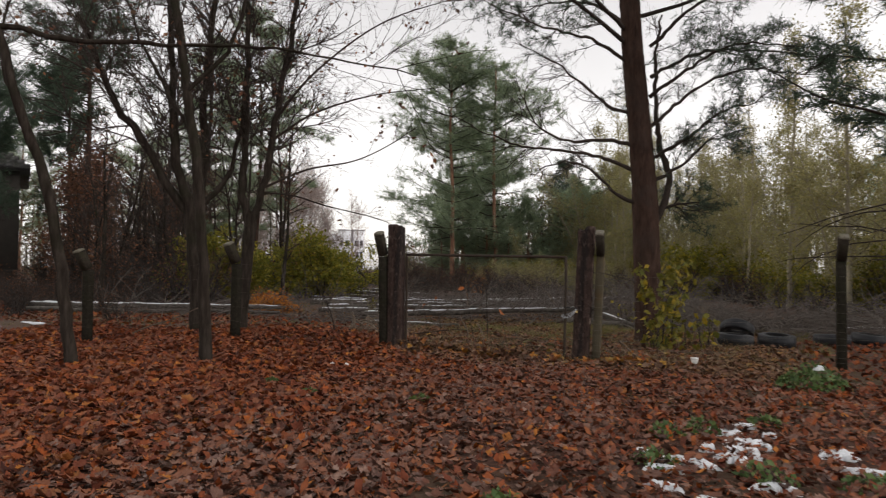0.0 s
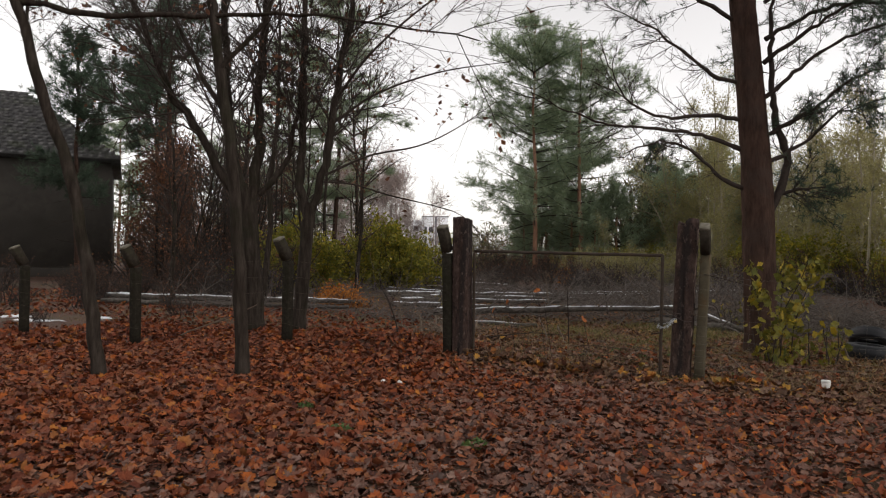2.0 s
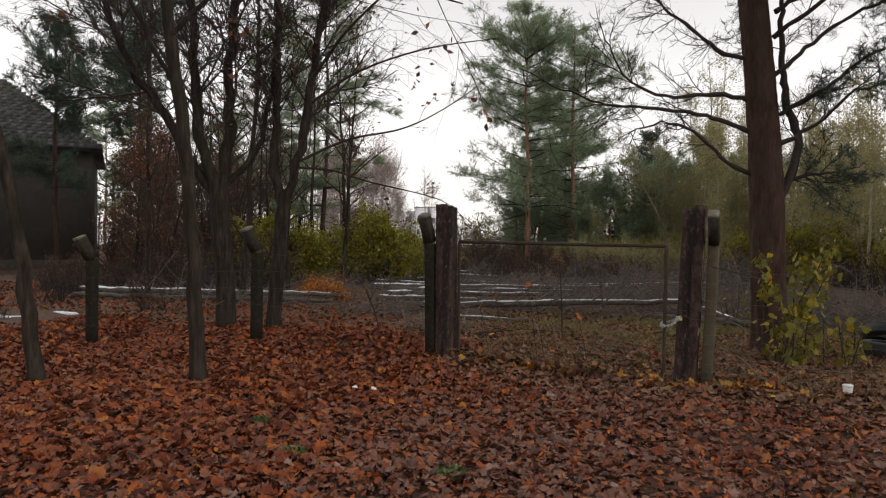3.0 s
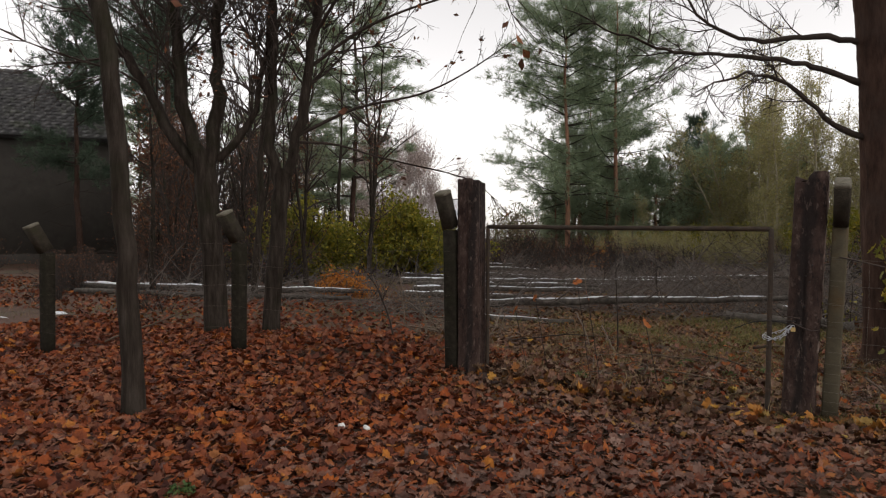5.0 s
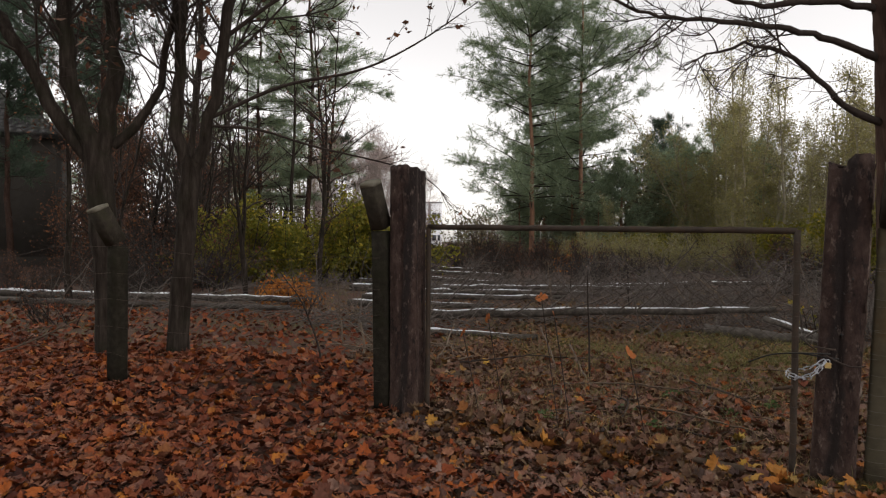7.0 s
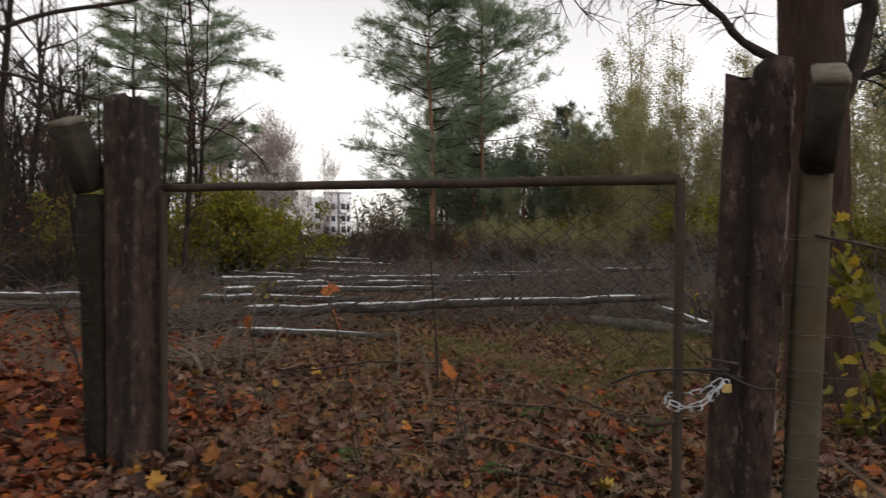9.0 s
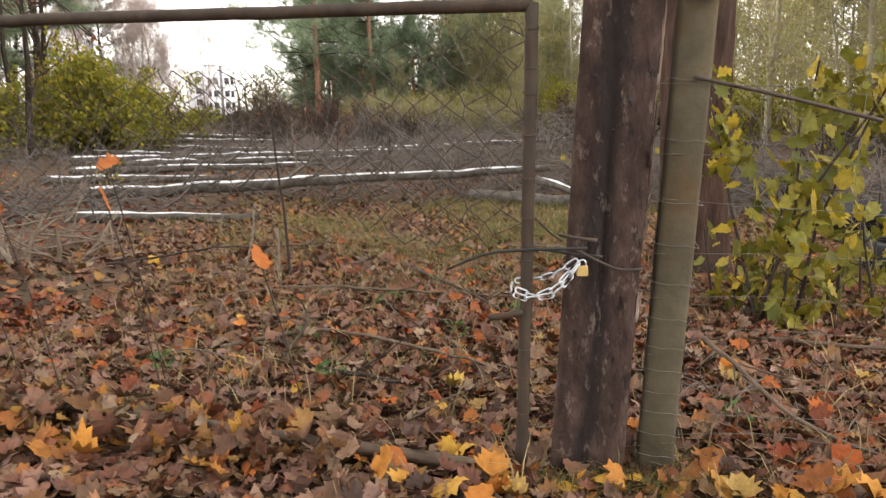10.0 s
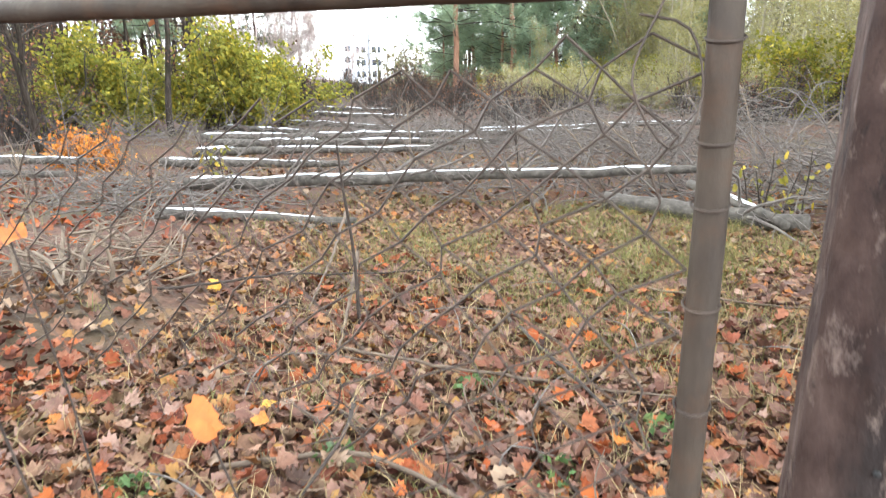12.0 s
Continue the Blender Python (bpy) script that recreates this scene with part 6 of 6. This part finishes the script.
# ---- grass ----
def blades(name, pts, height, label, seed, mat=GRASS, each=14, spread_r=0.06):
    r = np.random.default_rng(seed)
    c = np.repeat(pts, each, 0) + r.normal(0, spread_r, (len(pts) * each, 2))
    n = len(c)
    z = gh(c[:, 0], c[:, 1])
    h = height * r.uniform(0.4, 1.2, n)
    lean = r.normal(0, 0.75, (n, 2)) * h[:, None]
    w = r.normal(0, 1, (n, 2))
    w = w / np.linalg.norm(w, axis=1)[:, None] * 0.003
    base = np.stack([c[:, 0], c[:, 1], z - 0.01], 1)
    wv = np.concatenate([w, np.zeros((n, 1))], 1)
    mid = base + np.concatenate([lean * 0.35, (h * 0.6)[:, None]], 1)
    tip = base + np.concatenate([lean, (h * 0.9)[:, None]], 1)
    v = np.stack([base - wv, base + wv, mid + wv * 0.7, mid - wv * 0.7, tip], 1).reshape(-1, 3)
    i = np.arange(n)[:, None] * 5
    bag = Bag()
    bag.add(v, i + (0, 1, 2, 3), i + (3, 2, 4))
    return solo(name, bag, mat, label, "grass", kind="stuff")


gr = np.random.default_rng(200)
pts = np.stack([gr.uniform(-3, 5, 1300), gr.uniform(0.3, 7, 1300)], 1)
pts = pts[np.sin(pts[:, 0] * 1.3 + 1) + np.sin(pts[:, 1] * 1.1) + gr.normal(0, 0.5, len(pts)) > 0.0]
pts = pts[gr.random(len(pts)) < np.clip((pts[:, 1] - 1.5) / 3.5, 0.12, 1)]
blades("grass_tufts", pts, 0.14, "short yellow-green autumn grass among leaves", 201, each=18)
pts = np.concatenate([np.stack([gr.normal(1.22, 0.12, 40), gr.normal(0.0, 0.05, 40)], 1), np.stack([gr.normal(1.5, 0.15, 30), gr.normal(0.05, 0.06, 30)], 1)])
blades("dry_grass", pts, 0.11, "dry straw-coloured grass at the foot of the gate post", 202, each=16)
pts = np.stack([gr.uniform(1.5, 6, 260), gr.uniform(-3.5, 3.5, 260)], 1)
blades("grass_tufts", pts, 0.07, "short yellow-green autumn grass among leaves", 203, each=9)
pts = np.stack([gr.uniform(-14, 2, 700), gr.uniform(5, 18, 700)], 1)
blades("dry_grass", pts, 0.16, "dry grass in the clearing", 204, each=10, spread_r=0.15)
pts = np.stack([gr.uniform(-13, -5, 260), gr.uniform(0.5, 5, 260)], 1)
blades("grass_tufts", pts, 0.1, "yellow-green grass behind the fence", 205, each=10, spread_r=0.12)


# ---- fallen leaves ----
def litter(name, x0, x1, y0, y1, per_m2, size, mat, label, seed, keep=None, up=0.03, tilt=0.5, curl=0.6):
    r = np.random.default_rng(seed)
    n = int((x1 - x0) * (y1 - y0) * per_m2)
    x, y = r.uniform(x0, x1, n), r.uniform(y0, y1, n)
    if keep is not None:
        ok = keep(x, y, r)
        x, y = x[ok], y[ok]
        n = len(x)
    at = np.stack([x, y, gh(x, y) + 0.012 + r.uniform(0, up, n)], 1)
    bag = Bag()
    maple_leaves(bag, at, size * r.uniform(0.55, 1.3, n), r.uniform(0, 6.28, n), r.normal(0, tilt, (n, 2)), r, curl)
    return solo(name, bag, mat, label, "leaves", kind="stuff", smooth=False)


def thin_right(x, y, r):
    """Leaves thin out to the right of the gate, and where grass shows."""
    want = np.where(x > 1.6, 0.42, 1.0) * np.where(x > 3.2, 0.7, 1.0) * np.clip((x + 8.2) / 1.6, 0.2, 1) * np.clip((y + 9.4) / 1.6, 0.25, 1) * np.clip((6.2 - x) / 1.6, 0.3, 1)
    return r.random(len(x)) < want


def trodden(x, y, r):
    """The worn strip that leads up to the gate."""
    mid = 0.6 - 0.12 * (y + 0.5)
    return (np.abs(x - mid) + 0.35 * np.sin(y * 2.1 + x) < 1.5 + r.normal(0, 0.7, len(x)) - 0.05 * y) | (x > 1.7 + r.normal(0, 0.6, len(x)))


def thin_back(x, y, r):
    want = np.clip(1.15 - 0.15 * (y - 0.2), 0.1, 1) * np.where(np.sin(x * 1.3 + 1) + np.sin(y * 1.1) > 0.6, 0.45, 1.0)
    return r.random(len(x)) < want


litter("fallen_leaves", -7.5, 5.5, -8.8, -0.55, 360, 0.098, LITTER, "thick rust-brown fallen maple leaves outside the gate", 211, lambda x, y, r: thin_right(x, y, r) & ~trodden(x, y, r), 0.04, 0.42, 0.5)
litter("fallen_leaves", -3.5, 5.5, -8.8, -0.55, 330, 0.088, LITTER_PATH, "matted trodden brown leaves on the way to the gate", 255, lambda x, y, r: thin_right(x, y, r) & trodden(x, y, r), 0.03, 0.3, 0.4)
litter("fallen_leaves", -11.0, -1.9, -0.55, 1.6, 260, 0.1, LITTER, "thick rust-brown fallen leaves banked along the fence", 212, lambda x, y, r: r.random(len(x)) < np.clip(1.2 - 0.5 * np.maximum(0, y - 0.4), 0, 1), 0.05)
litter("fallen_leaves", -11.0, -7.5, -5.0, -0.55, 90, 0.125, LITTER, "rust-brown fallen leaves beside the fence", 213)
litter("faded_leaves", -1.9, 4.5, -0.55, 2.6, 300, 0.1, LITTER_PALE, "faded tan and brown fallen leaves inside the gate", 214, thin_back, 0.035, 0.4, 0.6)
litter("faded_leaves", -4.0, 4.5, 2.6, 7.0, 190, 0.085, LITTER_PALE, "faded tan fallen leaves in the clearing", 215, thin_back)
litter("faded_leaves", -4.0, -1.9, 1.6, 2.6, 110, 0.11, LITTER_PALE, "faded tan fallen leaves in the clearing", 216)
litter("faded_leaves", 4.5, 9.0, -2.0, 5.0, 45, 0.11, LITTER, "scattered brown fallen leaves under the fence", 217)

litter("faded_leaves", -14.0, -4.0, 1.6, 6.5, 45, 0.11, LITTER, "scattered brown fallen leaves behind the fence", 218)
litter("faded_leaves", -9.0, 2.0, 6.5, 12.0, 40, 0.11, LITTER_PALE, "scattered faded leaves among felled logs", 219)

litter("fallen_leaves", -13.0, 11.0, -15.0, -8.8, 60, 0.11, LITTER, "rust-brown fallen leaves behind the way in", 251)
litter("fallen_leaves", 5.5, 11.0, -8.8, -2.0, 60, 0.11, LITTER, "thin brown fallen leaves beside the way in", 252)
litter("fallen_leaves", -15.0, -7.5, -8.8, -0.5, 60, 0.115, LITTER, "rust-brown fallen leaves beside the fence", 253)

litter("fallen_leaves", -1.9, 3.0, -0.55, 4.6, 210, 0.1, LITTER_PATH, "rust-brown fallen leaves blown in through the gate", 254, lambda x, y, r: r.random(len(x)) < np.clip(1.1 - 0.2 * y, 0.1, 1), 0.05, 0.45, 0.6)


def crumbs(name, x0, x1, y0, y1, per_m2, size, mat, label, seed):
    """Broken bits of leaf between the whole ones."""
    r = np.random.default_rng(seed)
    n = int((x1 - x0) * (y1 - y0) * per_m2)
    x, y = r.uniform(x0, x1, n), r.uniform(y0, y1, n)
    c = np.stack([x, y, gh(x, y) + 0.01 + r.uniform(0, 0.045, n)], 1)
    a = r.uniform(0, 6.28, n)
    u = np.stack([np.cos(a), np.sin(a), r.normal(0, 0.5, n)], 1)
    w = np.stack([-np.sin(a), np.cos(a), r.normal(0, 0.5, n)], 1)
    s = size * r.uniform(0.4, 1.5, (n, 1))
    k = r.uniform(0.3, 0.9, (n, 1))
    v = np.stack([c - u * s * 0.5, c + w * s * k * 0.5 + u * s * 0.1, c + u * s * 0.5 + (0, 0, 0.008), c - w * s * k * 0.5], 1).reshape(-1, 3)
    i = np.arange(n)[:, None] * 4
    bag = Bag()
    bag.add(v, None, np.concatenate([i + (0, 1, 2), i + (0, 2, 3)]))
    return solo(name, bag, mat, label, "leaves", kind="stuff", smooth=False)


crumbs("leaf_crumbs", -2.2, 4.0, -1.0, 3.0, 800, 0.045, LITTER_PALE, "small broken bits of tan leaf litter", 231)
crumbs("leaf_crumbs", -3.5, 4.0, 3.0, 6.5, 500, 0.05, LITTER_PALE, "small broken bits of tan leaf litter", 232)
crumbs("leaf_crumbs", -7.5, 5.5, -8.8, -1.0, 380, 0.055, LITTER, "small broken bits of rust-brown leaf litter", 233)
pts = np.stack([gr.uniform(-2.0, 3.5, 900), gr.uniform(-0.1, 3.8, 900)], 1)
blades("dry_grass", pts, 0.2, "thin straw-coloured grass stems among leaves", 206, mat=STRAW, each=5, spread_r=0.12)

pts = np.stack([gr.normal(-0.2, 1.5, 620), gr.normal(4.4, 1.1, 620)], 1)
pts = pts[(gr.random(620) < np.clip((pts[:, 1] - 2.0) / 1.8, 0.05, 1)) & (np.sin(pts[:, 0] * 2.9) + np.sin(pts[:, 1] * 2.3 + pts[:, 0]) > -0.7)]
blades("grass_tufts", pts, 0.16, "short yellow-green autumn grass in the clearing", 207, each=22, spread_r=0.08)

litter("fallen_leaves", -30.0, -14.0, -3.0, 8.0, 28, 0.13, LITTER, "scattered brown leaves under the far trees", 220)
pts = np.stack([gr.uniform(-30, -12, 420), gr.uniform(-3, 8, 420)], 1)
blades("dry_grass", pts, 0.2, "dry brown undergrowth grass", 208, mat=STRAW, each=9, spread_r=0.25)

# single leaves at the gate, each its own piece
one = np.random.default_rng(221)
kinds_of_leaf = []
for i in range(10):
    bag = Bag()
    maple_leaves(bag, np.zeros((1, 3)), np.array([0.135]), np.array([0.0]), one.normal(0, 0.12, (1, 2)), one, 0.8)
    kinds_of_leaf.append(bag.mesh("leaf", LEAF_ONE, smooth=False))
for i in range(280):
    x, y = one.uniform(-1.7, 2.6), one.uniform(-0.75, 1.5)
    ob = new("leaf", kinds_of_leaf[i % 10])
    ob.parent = ground
    s = one.uniform(0.45, 0.95)
    ob.matrix_local = pose(x, y, z_at(x, y) + 0.05 + one.uniform(0, 0.02), one.normal(0, 18), one.normal(0, 18), one.uniform(0, 360)) @ Matrix.Diagonal((s, s, s, 1))

# thin twigs strewn over the leaves inside the gate
for i in range(46):
    x, y = one.uniform(-1.9, 2.8), one.uniform(0.2, 4.2)
    a = one.uniform(0, 6.28)
    ln = one.uniform(0.25, 0.8)
    bag = Bag()
    c, s = math.cos(a) * ln, math.sin(a) * ln
    q = smoothed([(x, y, 0.05), (x + c * 0.4 + one.normal(0, 0.04), y + s * 0.4, 0.075 + one.uniform(0, 0.06)), (x + c, y + s, 0.06)], 0.06)
    q[:, 2] += gh(q[:, 0], q[:, 1])
    tube(bag, q, np.linspace(0.005, 0.002, len(q)), 5)
    twigs(bag, q, one, 2, 0.2, 0.0025, 1, 0.2, 38, 0.01, 3)
    solo("fallen_twig", bag, STICK if i % 2 else BRUSHWOOD, "thin dry twig lying on fallen leaves", "twig", "fallen twigs")
for i, (x, y) in enumerate(((0.0, 0.62), (-0.35, 1.15), (0.45, 1.4), (-0.95, 0.7), (0.75, 1.9), (-0.1, 2.0), (1.75, 0.65))):
    weed((x, y), 0.13, 0.09, 46, 300 + i, "small green weed clump among leaves", 0.045)

# leaves banked against the bottom rail
litter("fallen_leaves", -1.75, 0.42, -0.2, 0.12, 620, 0.1, LITTER_PALE, "brown leaves banked over the bottom rail", 241, None, 0.15, 0.7, 0.8)
litter("fallen_leaves", -1.75, 2.6, -0.32, 0.1, 70, 0.125, LITTER_BRIGHT, "bright ochre and orange maple leaves along the gate", 242, None, 0.09, 0.6, 0.8)
litter("fallen_leaves", -1.9, 3.0, 0.1, 4.0, 55, 0.1, LITTER, "rust-red maple leaves strewn inside the gate", 256, None, 0.06, 0.45, 0.6)

# bright leaves lying on top
bright = {}
for kind, mat in (("orange", ORANGE_ONE), ("yellow", YELLOW_ONE)):
    bag = Bag()
    maple_leaves(bag, np.zeros((1, 3)), np.array([0.17]), np.array([0.0]), one.normal(0, 0.15, (1, 2)), one, 0.7)
    bright[kind] = bag.mesh("leaf", mat, smooth=False)
spots = [(0.05, 0.04, "orange"), (0.03, -0.17, "orange"), (2.15, 0.33, "yellow"), (1.94, 0.23, "orange"), (1.69, 0.39, "orange"), (1.59, 0.48, "orange"), (0.71, 0.1, "yellow"), (0.91, 0.04, "yellow"), (1.14, -0.06, "yellow"), (0.37, -0.01, "orange"), (-2.48, 2.86, "yellow"), (1.38, 0.02, "yellow"), (0.6, 0.48, "yellow")]
for i in range(44):
    spots.append((one.uniform(-1.9, 2.6), one.normal(-0.15, 0.22) if i % 3 else one.uniform(0.3, 4.0), "orange" if i % 5 < 3 else "yellow"))
for x, y, kind in spots:
    ob = new("leaf", bright[kind])
    ob.parent = ground
    s = one.uniform(0.4, 0.8)
    ob.matrix_local = pose(x, y, z_at(x, y) + 0.06, one.normal(0, 22), one.normal(0, 22), one.uniform(0, 360)) @ Matrix.Diagonal((s, s, s, 1))
